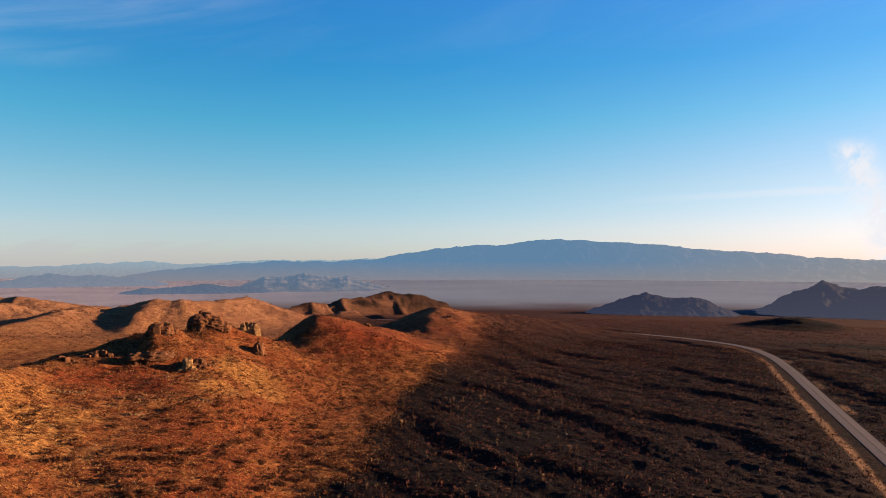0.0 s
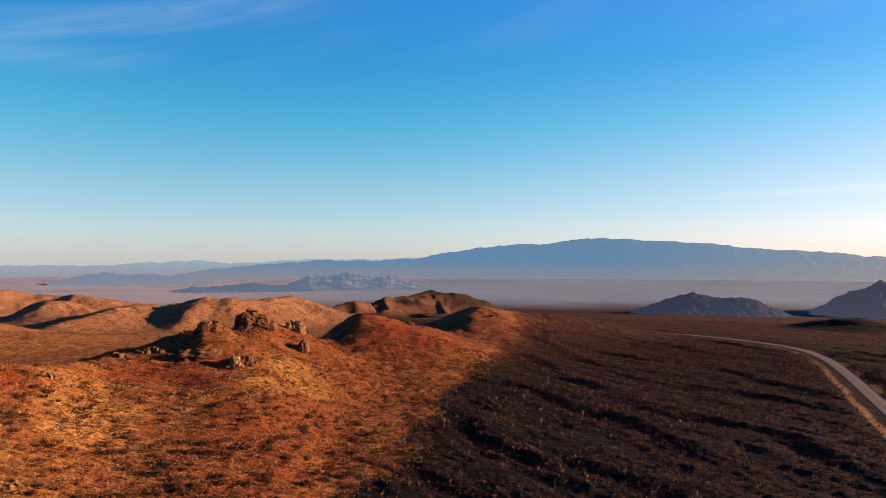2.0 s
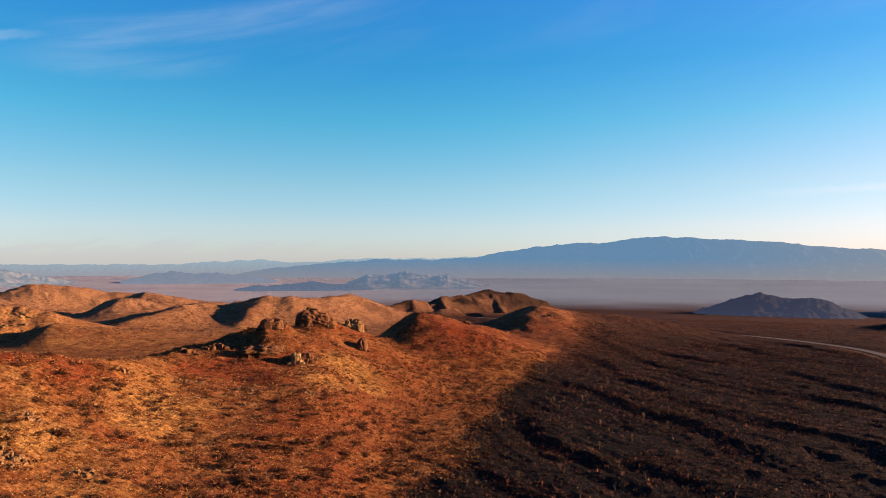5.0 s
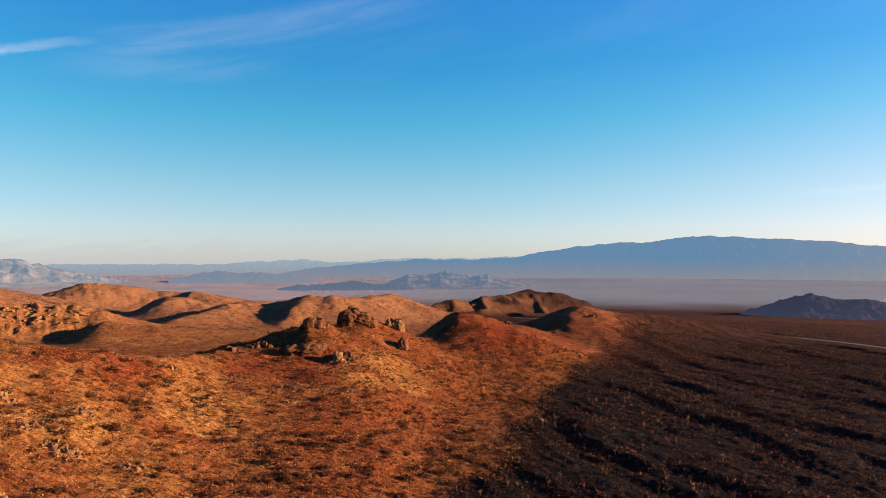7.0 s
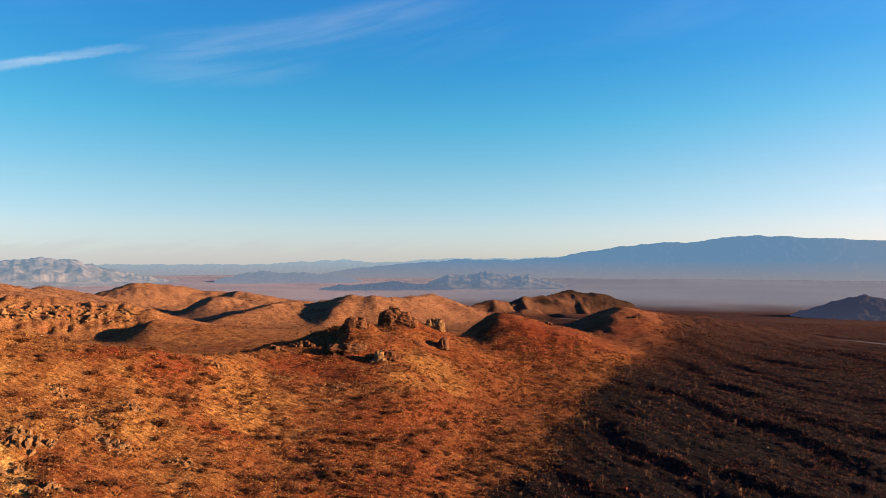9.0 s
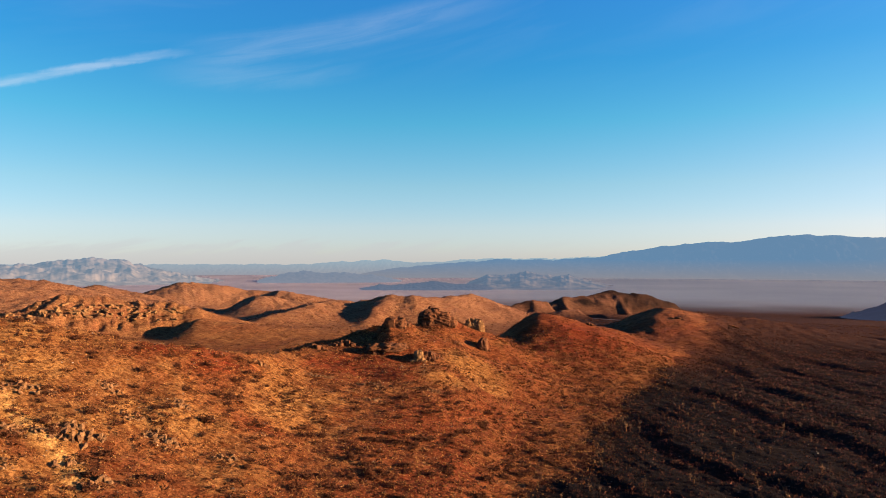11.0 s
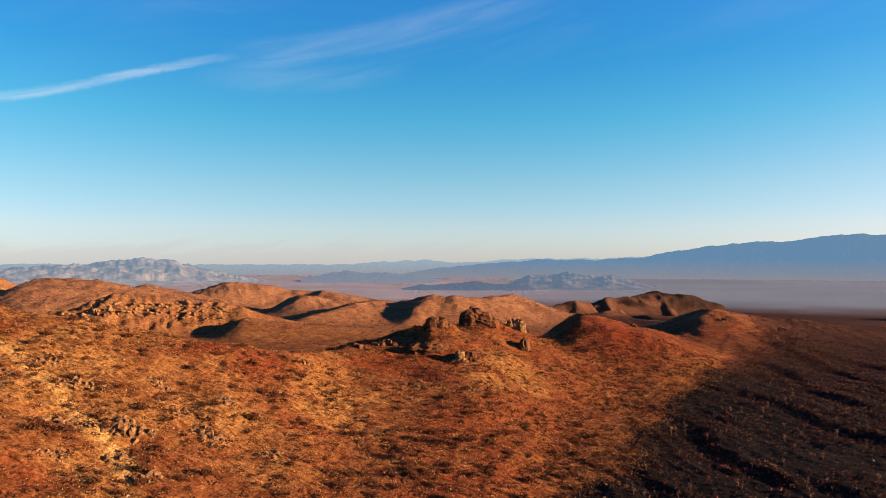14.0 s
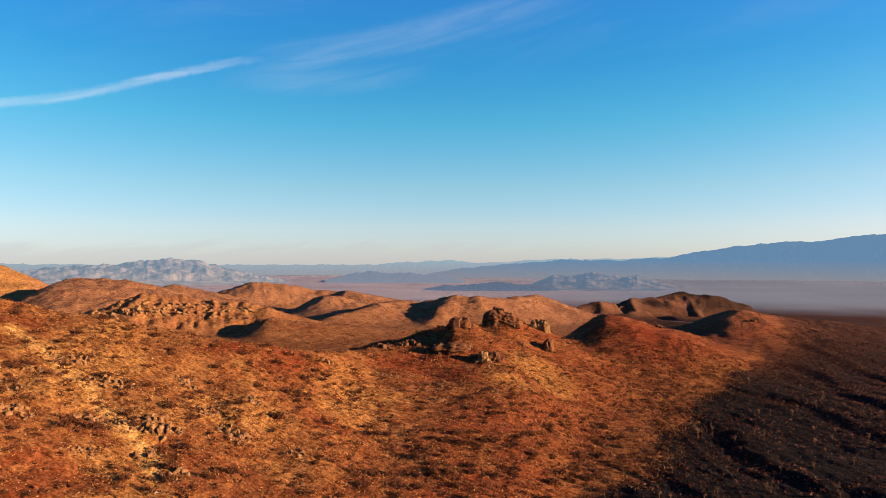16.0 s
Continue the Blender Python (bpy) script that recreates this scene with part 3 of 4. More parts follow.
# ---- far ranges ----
def far_range(name, crest, reach, foot, depth, material, label, seed, lump, air_haze=0.75):
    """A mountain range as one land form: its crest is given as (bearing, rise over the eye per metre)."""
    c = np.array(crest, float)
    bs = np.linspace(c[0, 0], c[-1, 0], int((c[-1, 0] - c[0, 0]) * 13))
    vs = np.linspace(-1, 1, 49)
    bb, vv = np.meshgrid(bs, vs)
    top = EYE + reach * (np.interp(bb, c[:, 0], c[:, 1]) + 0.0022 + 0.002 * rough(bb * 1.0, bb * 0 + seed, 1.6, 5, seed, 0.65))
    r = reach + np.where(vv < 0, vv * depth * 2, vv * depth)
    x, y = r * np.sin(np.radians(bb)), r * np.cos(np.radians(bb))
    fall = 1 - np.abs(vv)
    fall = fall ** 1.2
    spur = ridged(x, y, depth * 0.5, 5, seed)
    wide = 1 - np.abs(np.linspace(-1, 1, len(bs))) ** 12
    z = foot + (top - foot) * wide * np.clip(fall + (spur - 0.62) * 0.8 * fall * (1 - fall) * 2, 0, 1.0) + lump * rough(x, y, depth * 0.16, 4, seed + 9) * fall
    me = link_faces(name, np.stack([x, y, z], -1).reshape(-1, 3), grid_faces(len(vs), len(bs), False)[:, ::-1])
    # more of the painted haze towards the right
    give(me, "air_haze", air_haze * smoothstep(8, 38, bb).ravel())
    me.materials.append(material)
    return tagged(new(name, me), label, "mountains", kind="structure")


# base colours are kept low; the emission holds the blue distance haze
BLUE = haze_paint("blue_mountain", (0.0005, 0.0006, 0.0008), (0.0007, 0.0008, 0.001), (0.19, 0.365, 0.59), 0.097)
PALE = haze_paint("pale_mountain", (0.003, 0.004, 0.005), (0.004, 0.005, 0.006), (0.38, 0.52, 0.62), 0.115)
# TAN and LOW: light noise tones stand for sunlit facets, dark for shade
TAN = haze_paint("tan_mountain", (0.016, 0.016, 0.017), (0.075, 0.066, 0.058), (0.25, 0.4, 0.56), 0.082, foot=(0.34, 0.4, 0.48))
LOW = haze_paint("low_hill", (0.003, 0.0035, 0.004), (0.045, 0.038, 0.029), (0.2, 0.31, 0.47), 0.08, foot=(0.21, 0.28, 0.4), tops=0, size=0.016)
SLATE = haze_paint("slate_hill", (0.001, 0.001, 0.0011), (0.0048, 0.0045, 0.0042), (0.036, 0.043, 0.09), 0.1, foot=(0.05, 0.06, 0.112), tops=5)
SPIT = haze_paint("dark_spit", (0.002, 0.002, 0.003), (0.006, 0.006, 0.006), (0.16, 0.235, 0.37), 0.085, foot=(0.19, 0.26, 0.39), tops=0)
HAZY = haze_paint("hazy_hill", (0.003, 0.0035, 0.004), (0.008, 0.008, 0.009), (0.22, 0.33, 0.48), 0.1, foot=(0.3, 0.35, 0.45))
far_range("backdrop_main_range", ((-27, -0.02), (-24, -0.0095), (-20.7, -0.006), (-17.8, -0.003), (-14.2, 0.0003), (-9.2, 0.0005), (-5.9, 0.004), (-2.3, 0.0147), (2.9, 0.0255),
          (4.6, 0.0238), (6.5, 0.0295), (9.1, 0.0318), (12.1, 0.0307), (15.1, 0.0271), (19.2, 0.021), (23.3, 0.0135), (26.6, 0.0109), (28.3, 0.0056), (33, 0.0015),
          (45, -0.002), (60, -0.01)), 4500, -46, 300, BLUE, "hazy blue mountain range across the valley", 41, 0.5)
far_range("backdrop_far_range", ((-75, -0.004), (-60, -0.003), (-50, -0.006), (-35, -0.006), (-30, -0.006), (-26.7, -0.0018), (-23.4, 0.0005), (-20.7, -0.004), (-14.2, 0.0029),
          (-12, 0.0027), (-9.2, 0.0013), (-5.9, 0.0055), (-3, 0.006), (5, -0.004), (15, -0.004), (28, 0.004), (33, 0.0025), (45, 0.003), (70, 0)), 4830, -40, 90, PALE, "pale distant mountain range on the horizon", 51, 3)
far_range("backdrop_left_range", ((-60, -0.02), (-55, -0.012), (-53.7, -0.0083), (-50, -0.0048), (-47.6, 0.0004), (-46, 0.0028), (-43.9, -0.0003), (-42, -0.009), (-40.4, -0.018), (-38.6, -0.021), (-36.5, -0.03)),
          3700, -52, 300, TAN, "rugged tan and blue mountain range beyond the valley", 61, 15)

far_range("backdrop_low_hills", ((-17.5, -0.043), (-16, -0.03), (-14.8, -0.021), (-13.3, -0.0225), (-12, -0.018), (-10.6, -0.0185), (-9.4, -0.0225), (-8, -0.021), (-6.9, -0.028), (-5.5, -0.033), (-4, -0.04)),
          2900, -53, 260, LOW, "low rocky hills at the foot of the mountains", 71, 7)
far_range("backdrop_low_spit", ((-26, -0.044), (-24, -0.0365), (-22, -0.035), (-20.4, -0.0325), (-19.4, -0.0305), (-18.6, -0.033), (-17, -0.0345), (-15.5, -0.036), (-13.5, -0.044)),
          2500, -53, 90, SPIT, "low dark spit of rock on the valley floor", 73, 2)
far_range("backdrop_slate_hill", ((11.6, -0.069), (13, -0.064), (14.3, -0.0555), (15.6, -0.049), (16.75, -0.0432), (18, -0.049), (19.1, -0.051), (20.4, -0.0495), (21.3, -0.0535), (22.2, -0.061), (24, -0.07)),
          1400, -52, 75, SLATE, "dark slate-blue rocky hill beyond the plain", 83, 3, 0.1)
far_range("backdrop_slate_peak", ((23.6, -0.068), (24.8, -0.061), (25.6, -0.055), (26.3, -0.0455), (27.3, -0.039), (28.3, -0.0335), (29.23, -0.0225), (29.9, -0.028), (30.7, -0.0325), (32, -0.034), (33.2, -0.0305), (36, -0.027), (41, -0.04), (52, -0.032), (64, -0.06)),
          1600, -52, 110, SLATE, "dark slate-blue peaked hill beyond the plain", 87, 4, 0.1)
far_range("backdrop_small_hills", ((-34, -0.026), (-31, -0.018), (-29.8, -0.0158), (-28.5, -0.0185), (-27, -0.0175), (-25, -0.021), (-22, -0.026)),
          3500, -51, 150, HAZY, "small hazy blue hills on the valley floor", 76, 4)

# ---- rocks ----
def stone_paint(name, dark, light):
    m, n, l, b = paint(name, 0.9)
    geo = n.new("ShaderNodeNewGeometry")
    pos = geo.outputs["Position"]
    col = steps(n, l, noise_node(n, l, pos, 0.9, 6, 0.7), ((0.36, dark), (0.62, light)))
    info = n.new("ShaderNodeObjectInfo")
    col = blend(n, l, steps(n, l, info.outputs["Random"], ((0.0, (0, 0, 0)), (1.0, (0.35, 0.35, 0.35)))), col, (0.095, 0.048, 0.026))
    l.new(col, b.inputs["Base Color"])
    bump = n.new("ShaderNodeBump")
    bump.inputs["Strength"].default_value, bump.inputs["Distance"].default_value = 1.0, 0.4
    l.new(noise_node(n, l, pos, 1.6, 6, 0.7), bump.inputs["Height"])
    l.new(bump.outputs[0], b.inputs["Normal"])
    return m


ROCK = stone_paint("weathered_rock", (0.034, 0.015, 0.009), (0.09, 0.04, 0.02))
PALE_ROCK = stone_paint("pale_rock", (0.075, 0.042, 0.02), (0.17, 0.1, 0.046))


def hull_mesh(seed, material, points=26, square=0.42):
    """An angular stone about one metre in every direction, its foot at z = 0."""
    rng = random.Random(seed)
    bm = bmesh.new()
    for _ in range(points):
        v = Vector((rng.uniform(-1, 1), rng.uniform(-1, 1), rng.uniform(-1, 1)))
        v = v.normalized() * (1 - square) + square * Vector([math.copysign(min(1, abs(c) * 1.6), c) for c in v])
        bm.verts.new((0.5 * v.x, 0.5 * v.y, 0.5 + 0.5 * v.z))
    got = bmesh.ops.convex_hull(bm, input=list(bm.verts))
    for g in got["geom_interior"]:
        if isinstance(g, bmesh.types.BMVert) and g.is_valid:
            bm.verts.remove(g)
    me = bpy.data.meshes.new("boulder")
    bm.to_mesh(me)
    bm.free()
    me.materials.append(material)
    return me


HULLS = [hull_mesh(300 + i, ROCK) for i in range(9)]
CRAG_HULLS = [hull_mesh(320 + i, ROCK, 34, 0.72) for i in range(7)]
RIB_ROCK = stone_paint("rib_rock", (0.05, 0.026, 0.014), (0.17, 0.098, 0.048))
RIB_HULLS = [hull_mesh(360 + i, RIB_ROCK, 20, 0.25) for i in range(7)]
PALE_HULLS = [hull_mesh(340 + i, PALE_ROCK) for i in range(5)]


def land_at(x, y):
    return float(land(np.array([float(x)]), np.array([float(y)]))[0][0])


def rock_face(wide, deep, high, seed, material, fine=4):
    """A split, weathered block of rock as one mesh, its middle on the ground."""
    bm = bmesh.new()
    bmesh.ops.create_icosphere(bm, subdivisions=fine, radius=1.0)
    off = Vector((seed * 7.31, seed * 3.77, seed * 1.93))
    unit = min(wide, deep)
    for v in bm.verts:
        n = v.co.normalized()
        p = n / (abs(n.x) ** 5 + abs(n.y) ** 5 + abs(n.z) ** 5) ** 0.2
        q = Vector((p.x * wide / 2, p.y * deep / 2, p.z * high))
        cell = noise.voronoi(Vector((q.x, q.y, 0.12 * q.z)) * (2.3 / unit) + off)
        gap = min(1.0, (cell[0][1] - cell[0][0]) / 0.16)
        step = noise.cell(cell[1][0] * 3.7)
        q.z *= 0.86 + 0.22 * step + 0.1 * noise.noise(q * (1.2 / unit) + off)
        q.xy *= 1.12 - 0.2 * max(0.0, q.z / high) ** 1.5 + 0.08 * step
        q -= n * 0.07 * unit * (1 - gap) ** 2
        q += n * 0.11 * unit * noise.fractal(q * (3.2 / unit) + off, 0.65, 2.0, 5)
        v.co = q
    me = bpy.data.meshes.new("rock_face")
    bm.to_mesh(me)
    bm.free()
    me.materials.append(material)
    return me


def outcrop(bearing, reach, wide, deep, high, count, seed, label, tilt=8, along=0.0, hulls=HULLS, stout=0.8, even=0.55, deeper=0.35, core=None):
    """A group of split boulders standing in the ground; high in its middle."""
    rng = random.Random(seed)
    cx, cy = at(bearing, reach)
    base = new("rock_outcrop")
    base.location = (cx, cy, land_at(cx, cy))
    tagged(base, label, "rock outcrop", group="rock outcrops")
    turn = radians(along - bearing)
    if core:
        face = new("rock_face", rock_face(*core, seed, hulls[0].materials[0], 4 if core[0] > 5 else 3))
        face.parent = base
        face.rotation_euler = (0, 0, turn)
    us = [(-1 + 2 * (i + 0.5) / count + rng.uniform(-0.12, 0.12)) for i in range(count)]
    xs, ys, specs = [], [], []
    for u in us:
        v = rng.uniform(-1, 1)
        x, y = u * wide / 2, v * deep / 2
        xs.append(cx + x * math.cos(turn) - y * math.sin(turn))
        ys.append(cy + x * math.sin(turn) + y * math.cos(turn))
        h = high * (1 - 0.65 * abs(u) ** 1.6) * rng.uniform(even, 1.0)
        w = max(wide / count * rng.uniform(1.6, 3.0), stout * h * rng.uniform(0.8, 1.3))
        specs.append((w, max(w * rng.uniform(0.7, 1.1), deep * 0.35), h))
    zs = land(np.array(xs), np.array(ys))[0]
    for x, y, z, (w, d, h) in zip(xs, ys, zs, specs):
        ob = new("boulder", rng.choice(hulls))
        ob.parent = base
        sink = deeper * h + 0.2
        ob.matrix_basis = Matrix.Translation(Vector((x, y, z - sink)) - base.location) @ pose(0, 0, 0, rng.uniform(-tilt, tilt), rng.uniform(-tilt, tilt), rng.uniform(0, 360)) @ Matrix.Diagonal((w, d, h + sink, 1))
    return base


BROWN = "orange-brown split rock outcrop standing on the ridge"
outcrop(-19.2, 276, 12, 6, 4.0, 15, 1, BROWN, tilt=9, stout=0.75, even=0.8, hulls=CRAG_HULLS, core=(12, 7, 3.8))
outcrop(-18.1, 275, 7, 5, 3.0, 8, 2, BROWN, tilt=10, stout=0.8, hulls=CRAG_HULLS, core=(5.5, 5, 2.6))
outcrop(-22.6, 250, 10, 5, 3.2, 12, 3, BROWN, tilt=9, stout=0.8, even=0.75, hulls=CRAG_HULLS, core=(7, 5, 2.8))
outcrop(-23.7, 251, 7, 4, 2.2, 10, 12, BROWN, tilt=10, stout=0.6, hulls=CRAG_HULLS)
outcrop(-20.6, 229, 5, 3, 1.5, 5, 4, "pale split boulder standing out of the orange slope", hulls=PALE_HULLS, tilt=6, stout=0.6, core=(3.2, 3, 3.4))
outcrop(-19.7, 231, 5, 3, 1.6, 6, 5, BROWN, core=(3.6, 3, 3.2))
outcrop(-15.2, 267, 5, 3, 1.5, 6, 6, BROWN, core=(3.8, 3.2, 3.8))
outcrop(-15.9, 284, 9, 5, 1.8, 7, 7, "pale rounded rock on the ridge", hulls=PALE_HULLS, core=(7, 5, 4.4))
outcrop(-23.2, 236, 15, 4, 2.0, 18, 8, "low red rock ledge along the slope", core=(13, 5, 1.5))
outcrop(-26.8, 244, 8, 3, 2.4, 11, 9, "low dark rock ledge along the ridge")
outcrop(-29.0, 237, 7, 3, 1.8, 10, 13, "low dark rock ledge along the ridge")
outcrop(-6.4, 352, 3, 2, 2.2, 4, 10, BROWN)
outcrop(-17.3, 258, 3, 2, 1.6, 5, 14, BROWN)
outcrop(0.5, 421, 6, 4, 1.7, 7, 15, BROWN)
outcrop(4.6, 438, 6, 4, 1.2, 6, 16, BROWN)
LEDGE = "jagged brown rock rib breaking out of the slope"
for i, (bear, reach, wide, deep, high, count, along) in enumerate((
        (-52.6, 179, 11, 3, 1.1, 24, 12), (-50.2, 167, 12, 3.5, 1.5, 30, 20), (-47.2, 147, 12, 5, 1.7, 38, 30), (-51.3, 150, 9, 4, 1.2, 24, 20), (-54.5, 172, 8, 3, 1.0, 18, 20),
        (-41.2, 147, 8, 4, 1.4, 24, 50), (-43, 157, 6, 4, 1.1, 16, 60), (-39.5, 163, 6, 3, 1.3, 16, 60), (-44.7, 171, 7, 3, 1.1, 18, 40), (-56.1, 152, 7, 4, 1.2, 20, 20),
        (-47.6, 138, 5, 3, 1.4, 12, -30), (-45.5, 129, 5, 3, 1.6, 12, -20), (-28.9, 206, 9, 3, 0.9, 20, 15), (-24.6, 201, 9, 3, 0.9, 20, 10), (-20, 199, 9, 3, 0.8, 18, 10),
        (-24.2, 187, 7, 2.5, 0.9, 14, 10), (-33.6, 199, 5, 2, 1.7, 9, 10), (-56.4, 163, 6, 3, 1.0, 14, 20), (-36.3, 141, 5, 3, 1.0, 12, 30), (-52, 138, 6, 3, 0.9, 12, 20))):
    outcrop(bear, reach, wide, deep, high, int(count * 1.6), 40 + i, LEDGE, tilt=50, along=-along, stout=0.75, even=0.3, deeper=0.6, hulls=RIB_HULLS)
CLIFF = "weathered tan cliff rocks on the hillside"
for i, (bear, reach, wide, high, count) in enumerate((
        (-50.4, 464, 22, 8, 6), (-48.3, 462, 24, 10, 7), (-46.2, 463, 20, 8, 6), (-44.2, 462, 22, 8, 6), (-42.2, 461, 18, 6, 5), (-40.4, 459, 16, 5, 5))):
    outcrop(bear, reach, wide, 14, high * 0.17, count * 4, 70 + i, CLIFF, hulls=PALE_HULLS, tilt=25, deeper=0.8, stout=0.9, even=0.35)


# ---- plants and stones ----
def leaf_paint(name, dark, light):
    m, n, l, b = paint(name, 1.0)
    a = n.new("ShaderNodeAttribute")
    a.attribute_name = "tint"
    l.new(steps(n, l, a.outputs["Fac"], ((0.0, dark), (1.0, light))), b.inputs["Base Color"])
    b.inputs["Specular IOR Level"].default_value = 0.05
    return m


SHRUB = leaf_paint("shrub_leaves", (0.021, 0.009, 0.0056), (0.085, 0.031, 0.013))
PLAIN_SHRUB = leaf_paint("plain_shrub_leaves", (0.006, 0.0046, 0.0048), (0.135, 0.056, 0.04))
GRASS = leaf_paint("dry_grass", (0.11, 0.05, 0.018), (0.3, 0.17, 0.06))
PEBBLE = leaf_paint("loose_stones", (0.02, 0.012, 0.009), (0.2, 0.165, 0.135))


def tuft(seed, leaves, size, spread):
    """Loose twigs and leaves in a low cushion one metre wide and high, as corner places of triangles."""
    rng = np.random.default_rng(seed)
    out = []
    for _ in range(leaves):
        a, b = rng.uniform(0, 2 * np.pi), rng.uniform(0.0, 1)
        r = 0.5 * rng.uniform(0.1, 1) ** 0.5
        p = np.array([r * np.cos(a), r * np.sin(a), 0.08 + (1 - (2 * r) ** 2) * 0.75 * b])
        out.append(p + rng.normal(0, size, (3, 3)) * (1, 1, spread))
    out = np.array(out, float)
    out[:, :, 2] = np.maximum(out[:, :, 2], -0.05)
    return out


def blades(seed, leaves):
    rng = np.random.default_rng(seed)
    out = []
    for _ in range(leaves):
        a = rng.uniform(0, 2 * np.pi)
        lean, h = rng.uniform(0.1, 0.5), rng.uniform(0.6, 1)
        d, q = np.array([np.cos(a), np.sin(a), 0]), np.array([-np.sin(a), np.cos(a), 0])
        foot = d * rng.uniform(0, 0.12)
        out.append([foot - q * 0.07, foot + q * 0.07, foot + d * lean + np.array([0, 0, h])])
    return np.array(out)


def block(seed):
    rng = np.random.default_rng(seed)
    v = np.array([[1, 0, 0], [-0.5, 0.87, 0], [-0.5, -0.87, 0], [0, 0, 1.0]]) * 0.5 + rng.normal(0, 0.08, (4, 3))
    return v[[[0, 1, 3], [1, 2, 3], [2, 0, 3]]]


def strew(name, shapes, x, y, width, height, tints, material, label, category):
    """One joined sheet of small plants or stones."""
    rng = np.random.default_rng(len(name))
    z = land(x, y)[0]
    which, turn = rng.integers(0, len(shapes), len(x)), rng.uniform(0, 2 * np.pi, len(x))
    corners, tint = [], []
    for k, shape in enumerate(shapes):
        i = np.where(which == k)[0]
        c, s = np.cos(turn[i])[:, None, None], np.sin(turn[i])[:, None, None]
        px, py, pz = shape[None, :, :, 0], shape[None, :, :, 1], shape[None, :, :, 2]
        w, h = width[i][:, None, None], height[i][:, None, None]
        co = np.stack([x[i][:, None, None] + w * (px * c - py * s), y[i][:, None, None] + w * (px * s + py * c), z[i][:, None, None] + h * pz - 0.04], -1)
        corners.append(co.reshape(-1, 3))
        tint.append(np.repeat(tints[i], shape.shape[0] * 3))
    co = np.concatenate(corners)
    me = link_faces(name, co, np.arange(len(co)).reshape(-1, 3), smooth=False)
    give(me, "tint", np.concatenate(tint))
    me.materials.append(material)
    return tagged(new(name, me), label, category, kind="stuff")


def places(seed, count, bear, reach, keep):
    """Random places in a sector of the land, thinned by keep(x, y)."""
    rng = np.random.default_rng(seed)
    a = np.radians(rng.uniform(bear[0], bear[1], count))
    r = np.sqrt(rng.uniform(reach[0] ** 2, reach[1] ** 2, count))
    x, y = r * np.sin(a), r * np.cos(a)
    ok = (rng.random(count) < keep(x, y)) & (road_distance(x, y) > 5.0)
    return x[ok], y[ok], rng


clumps = lambda x, y: np.clip(0.6 + 0.7 * rough(x, y, 22, 3, 81), 0.12, 1)
on_slope = lambda x, y: np.minimum(1, clumps(x, y) * (1 + 0.7 * smoothstep(60, 15, slope_side(x, y)))) * smoothstep(-7, 2, foot_line(x, y))
on_plain = lambda x, y: np.clip(0.45 + 0.7 * rough(x, y, 30, 3, 83) + 0.5 * np.exp(-(wash_offset(x, y) / 7) ** 2), 0.1, 1) * smoothstep(4, -4, foot_line(x, y))

x, y, rng = places(201, 34000, (-63, 12), (95, 330), on_slope)
w = rng.uniform(0.5, 1.15, len(x)) * np.where(rng.random(len(x)) < 0.2, 1.7, 1)
strew("slope_shrubs", [tuft(i, 26, 0.13, 0.8) for i in range(8)], x, y, w, w * rng.uniform(0.6, 1.0, len(x)), rng.random(len(x)), SHRUB,
      "low dark brown dry shrubs scattered over the orange slope", "shrubs")
# the larger shrubs, one by one
WOOD = stone_paint("shrub_wood", (0.03, 0.018, 0.012), (0.06, 0.035, 0.022))


def shrub_thing(seed):
    base = tagged(new("desert_shrub"), "rounded dark reddish-brown dry shrub on the slope", "shrub", group="shrubs on the slope")
    crown = tuft(500 + seed, 230, 0.06, 0.8)
    crown = np.concatenate([crown, tuft(520 + seed, 60, 0.12, 0.5) * (0.8, 0.8, 0.7)]).reshape(-1, 3)
    me = link_faces("crown", crown, np.arange(len(crown)).reshape(-1, 3), smooth=False)
    give(me, "tint", np.repeat(np.random.default_rng(seed).random(len(crown) // 3) * 0.75, 3))
    me.materials.append(SHRUB)
    new("crown", me).parent = base
    rng = random.Random(seed)
    for _ in range(4):
        a, lean = rng.uniform(0, 6.28), rng.uniform(0.15, 0.35)
        bm = bmesh.new()
        bmesh.ops.create_cone(bm, segments=5, radius1=0.03, radius2=0.012, depth=0.7, cap_ends=True)
        bmesh.ops.transform(bm, matrix=Matrix.Translation((lean * math.cos(a), lean * math.sin(a), 0.3)) @ Matrix.Rotation(a, 4, "Z") @ Matrix.Rotation(lean * 1.6, 4, "Y"), verts=bm.verts)
        me = bpy.data.meshes.new("stem")
        bm.to_mesh(me)
        bm.free()
        me.materials.append(WOOD)
        new("stem", me).parent = base
    return base


x, y, rng = places(210, 1200, (-61, -8), (100, 205), on_slope)
x, y = x[:285], y[:285]
zs = land(x, y)[0]
kinds = [shrub_thing(i) for i in range(6)]
for k, (px, py, pz) in enumerate(zip(x, y, zs)):
    w = rng.uniform(1.3, 2.7)
    ob = kinds[k] if k < 6 else copy_thing(kinds[k % 6], Matrix())
    ob.matrix_basis = Matrix.Translation((px, py, pz - 0.05)) @ Matrix.Rotation(rng.uniform(0, 6.28), 4, "Z") @ Matrix.Diagonal((w, w, w * rng.uniform(0.7, 1.0), 1))

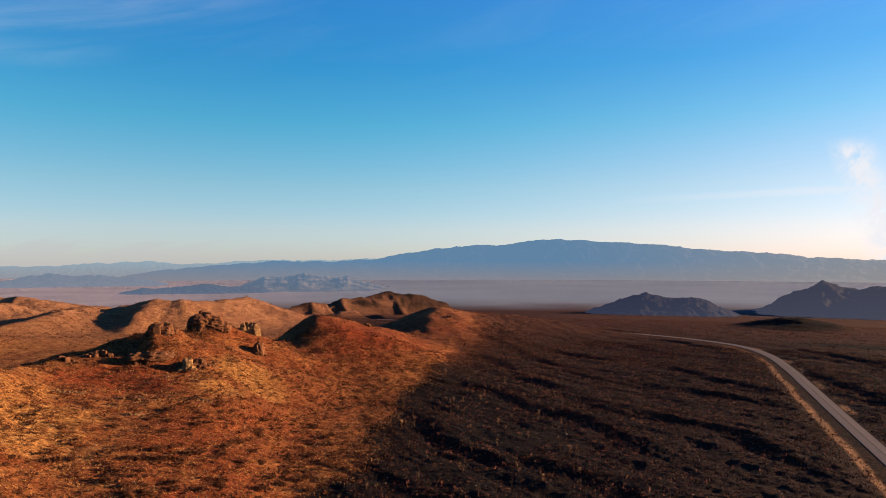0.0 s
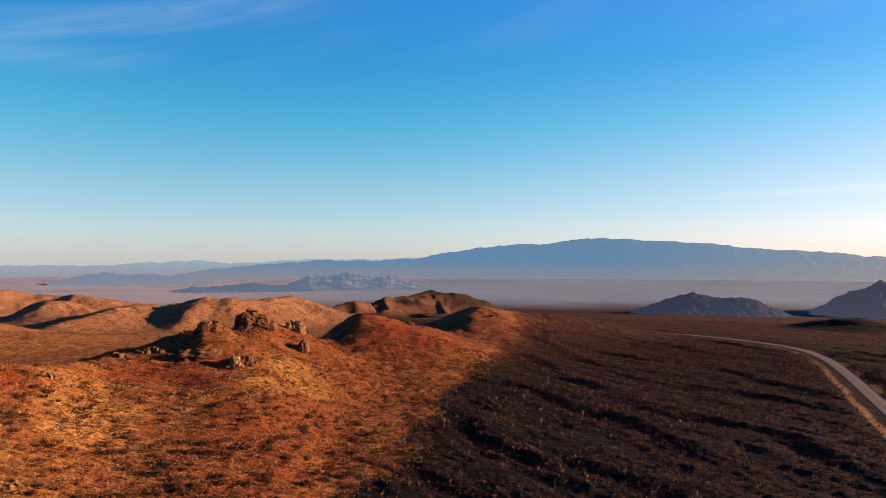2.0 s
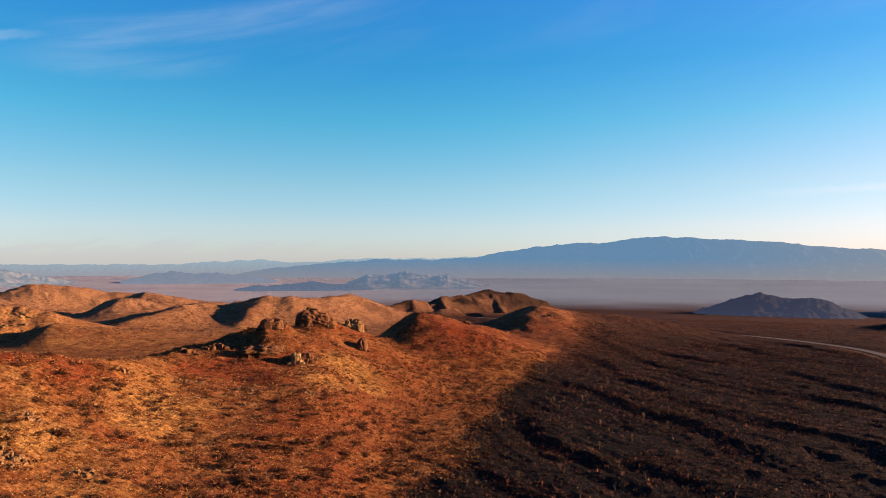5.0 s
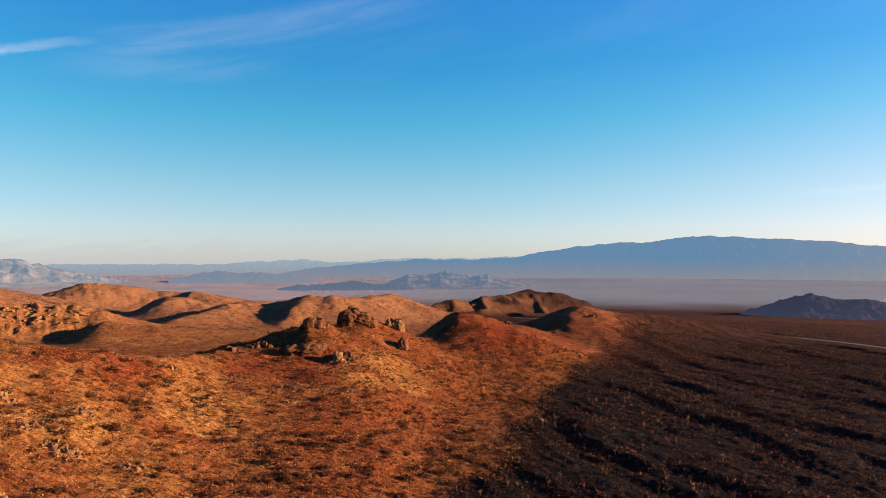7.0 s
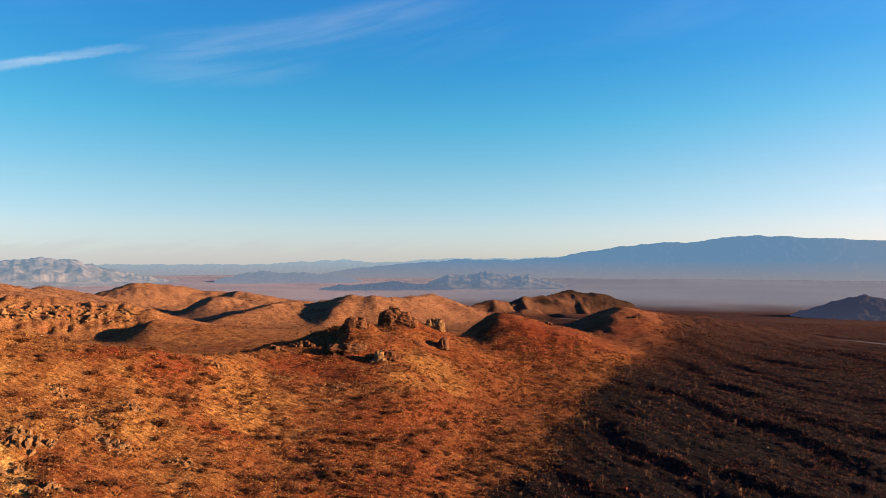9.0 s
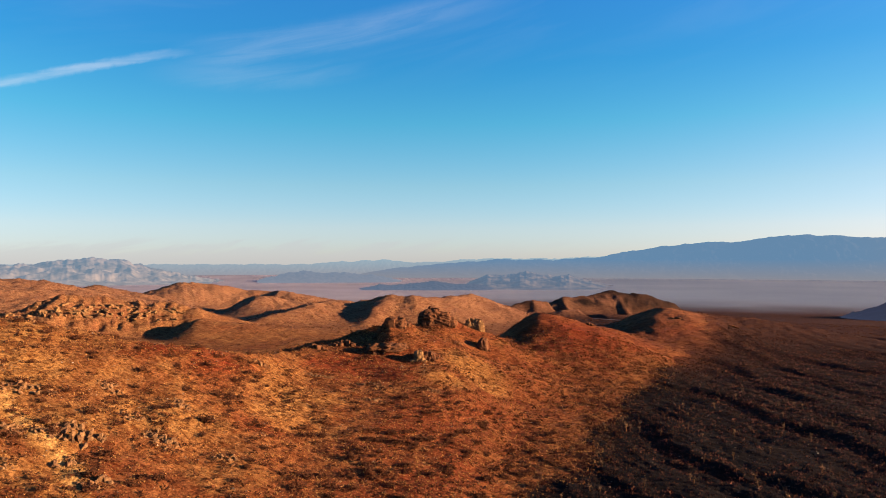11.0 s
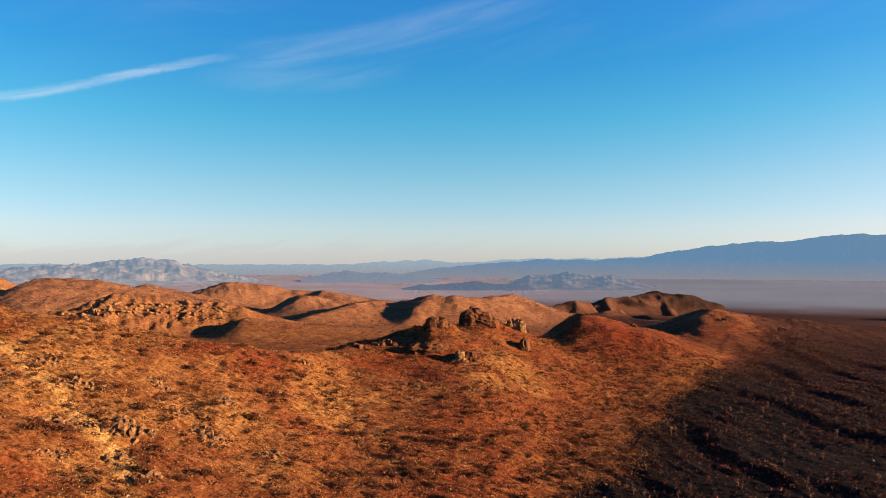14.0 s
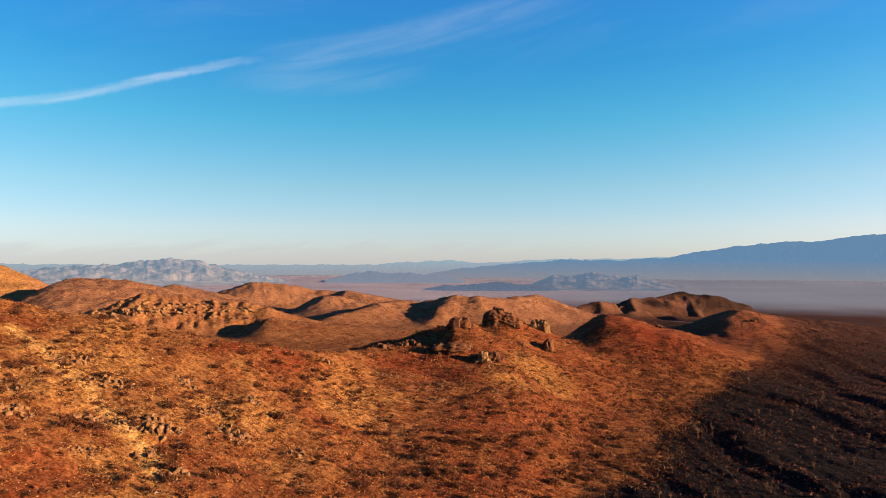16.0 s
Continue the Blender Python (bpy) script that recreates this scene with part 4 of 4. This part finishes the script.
x, y, rng = places(202, 110000, (-63, 12), (95, 320), on_slope)
w = rng.uniform(0.35, 0.85, len(x))
strew("slope_grass", [blades(20 + i, 8) for i in range(6)], x, y, w, w * rng.uniform(0.35, 0.6, len(x)), rng.random(len(x)), GRASS,
      "golden dry grass tufts on the orange slope", "dry grass")
x, y, rng = places(203, 130000, (-26, 41), (120, 430), on_plain)
w = rng.uniform(0.4, 1.15, len(x))
# shrub tints fall towards the slope's foot, the same dimness put in
strew("plain_shrubs", [tuft(40 + i, 9, 0.14, 0.9) for i in range(8)], x, y, w, w * rng.uniform(0.8, 1.6, len(x)), rng.random(len(x)) ** 2.2 * (0.45 + 0.55 * smoothstep(-8, -36, slope_side(x, y))), PLAIN_SHRUB,
      "dense dark desert shrubs covering the gravel plain", "shrubs")
x, y, rng = places(204, 40000, (-62, 41), (330, 760), lambda x, y: clumps(x, y))
w = rng.uniform(0.7, 1.6, len(x))
strew("far_shrubs", [tuft(60 + i, 10, 0.17, 0.7) for i in range(5)], x, y, w, w * rng.uniform(0.6, 1.0, len(x)), rng.random(len(x)), SHRUB,
      "small dark shrubs dotted over the hills and the far plain", "shrubs")
x, y, rng = places(205, 26000, (-63, 41), (95, 330), lambda x, y: np.full(x.shape, 0.8))
w = rng.uniform(0.18, 0.5, len(x)) * np.where(rng.random(len(x)) < 0.06, 1.8, 1)
strew("loose_stones", [block(80 + i) for i in range(7)], x, y, w, w * rng.uniform(0.5, 1.0, len(x)), rng.random(len(x)) ** 3, PEBBLE,
      "loose brown and whitish stones lying on the ground", "stones")

# ---- yuccas by the foot of the slope ----
STRAW = leaf_paint("yucca_leaves", (0.05, 0.03, 0.018), (0.13, 0.082, 0.05))


def yucca(seed):
    base = tagged(new("yucca"), "small pale spiky yucca with a short trunk on the plain", "yucca", group="yuccas on the plain")
    rng = random.Random(seed)
    bm = bmesh.new()
    bmesh.ops.create_cone(bm, segments=6, radius1=0.13, radius2=0.09, depth=1.0, cap_ends=True)
    bmesh.ops.translate(bm, vec=(0, 0, 0.45), verts=bm.verts)
    me = bpy.data.meshes.new("trunk")
    bm.to_mesh(me)
    bm.free()
    me.materials.append(WOOD)
    new("trunk", me).parent = base
    spikes = []
    for _ in range(46):
        d = Vector((rng.uniform(-1, 1), rng.uniform(-1, 1), rng.uniform(-0.5, 1.2))).normalized()
        q = d.orthogonal().normalized() * 0.05
        foot = Vector((0, 0, rng.uniform(0.7, 1.0)))
        spikes += [foot - q, foot + q, foot + d * rng.uniform(0.45, 0.7)]
    me = link_faces("crown", np.array(spikes), np.arange(len(spikes)).reshape(-1, 3), smooth=False)
    give(me, "tint", np.repeat(np.random.default_rng(seed).random(len(spikes) // 3), 3))
    me.materials.append(STRAW)
    new("crown", me).parent = base
    return base


x, y, rng = places(220, 400, (-14, 12), (140, 290), on_plain)
x, y = x[:70], y[:70]
zs = land(x, y)[0]
kinds = [yucca(700 + i) for i in range(4)]
for k, (px, py, pz) in enumerate(zip(x, y, zs)):
    w = rng.uniform(0.8, 1.5)
    ob = kinds[k] if k < 4 else copy_thing(kinds[k % 4], Matrix())
    ob.matrix_basis = Matrix.Translation((px, py, pz - 0.05)) @ Matrix.Rotation(rng.uniform(0, 6.28), 4, "Z") @ Matrix.Diagonal((w, w, w * rng.uniform(0.9, 1.3), 1))

# ---- worn line along the road's middle ----
rows = []
for o in (1.5, 1.7):
    p = road_line + o * np.stack([way[:, 1], -way[:, 0]], 1)
    rows.append(np.column_stack([p, plain_height(np.hypot(*road_line.T)) + 0.2 + 0.164]))
me = link_faces("centre_line", np.stack(rows, 1).reshape(-1, 3), grid_faces(len(road_line), 2, False), smooth=False)
m, n, l, b = paint("worn_line", 0.8)
b.inputs["Base Color"].default_value = (0.03, 0.026, 0.024, 1)
me.materials.append(m)
new("centre_line", me).parent = road
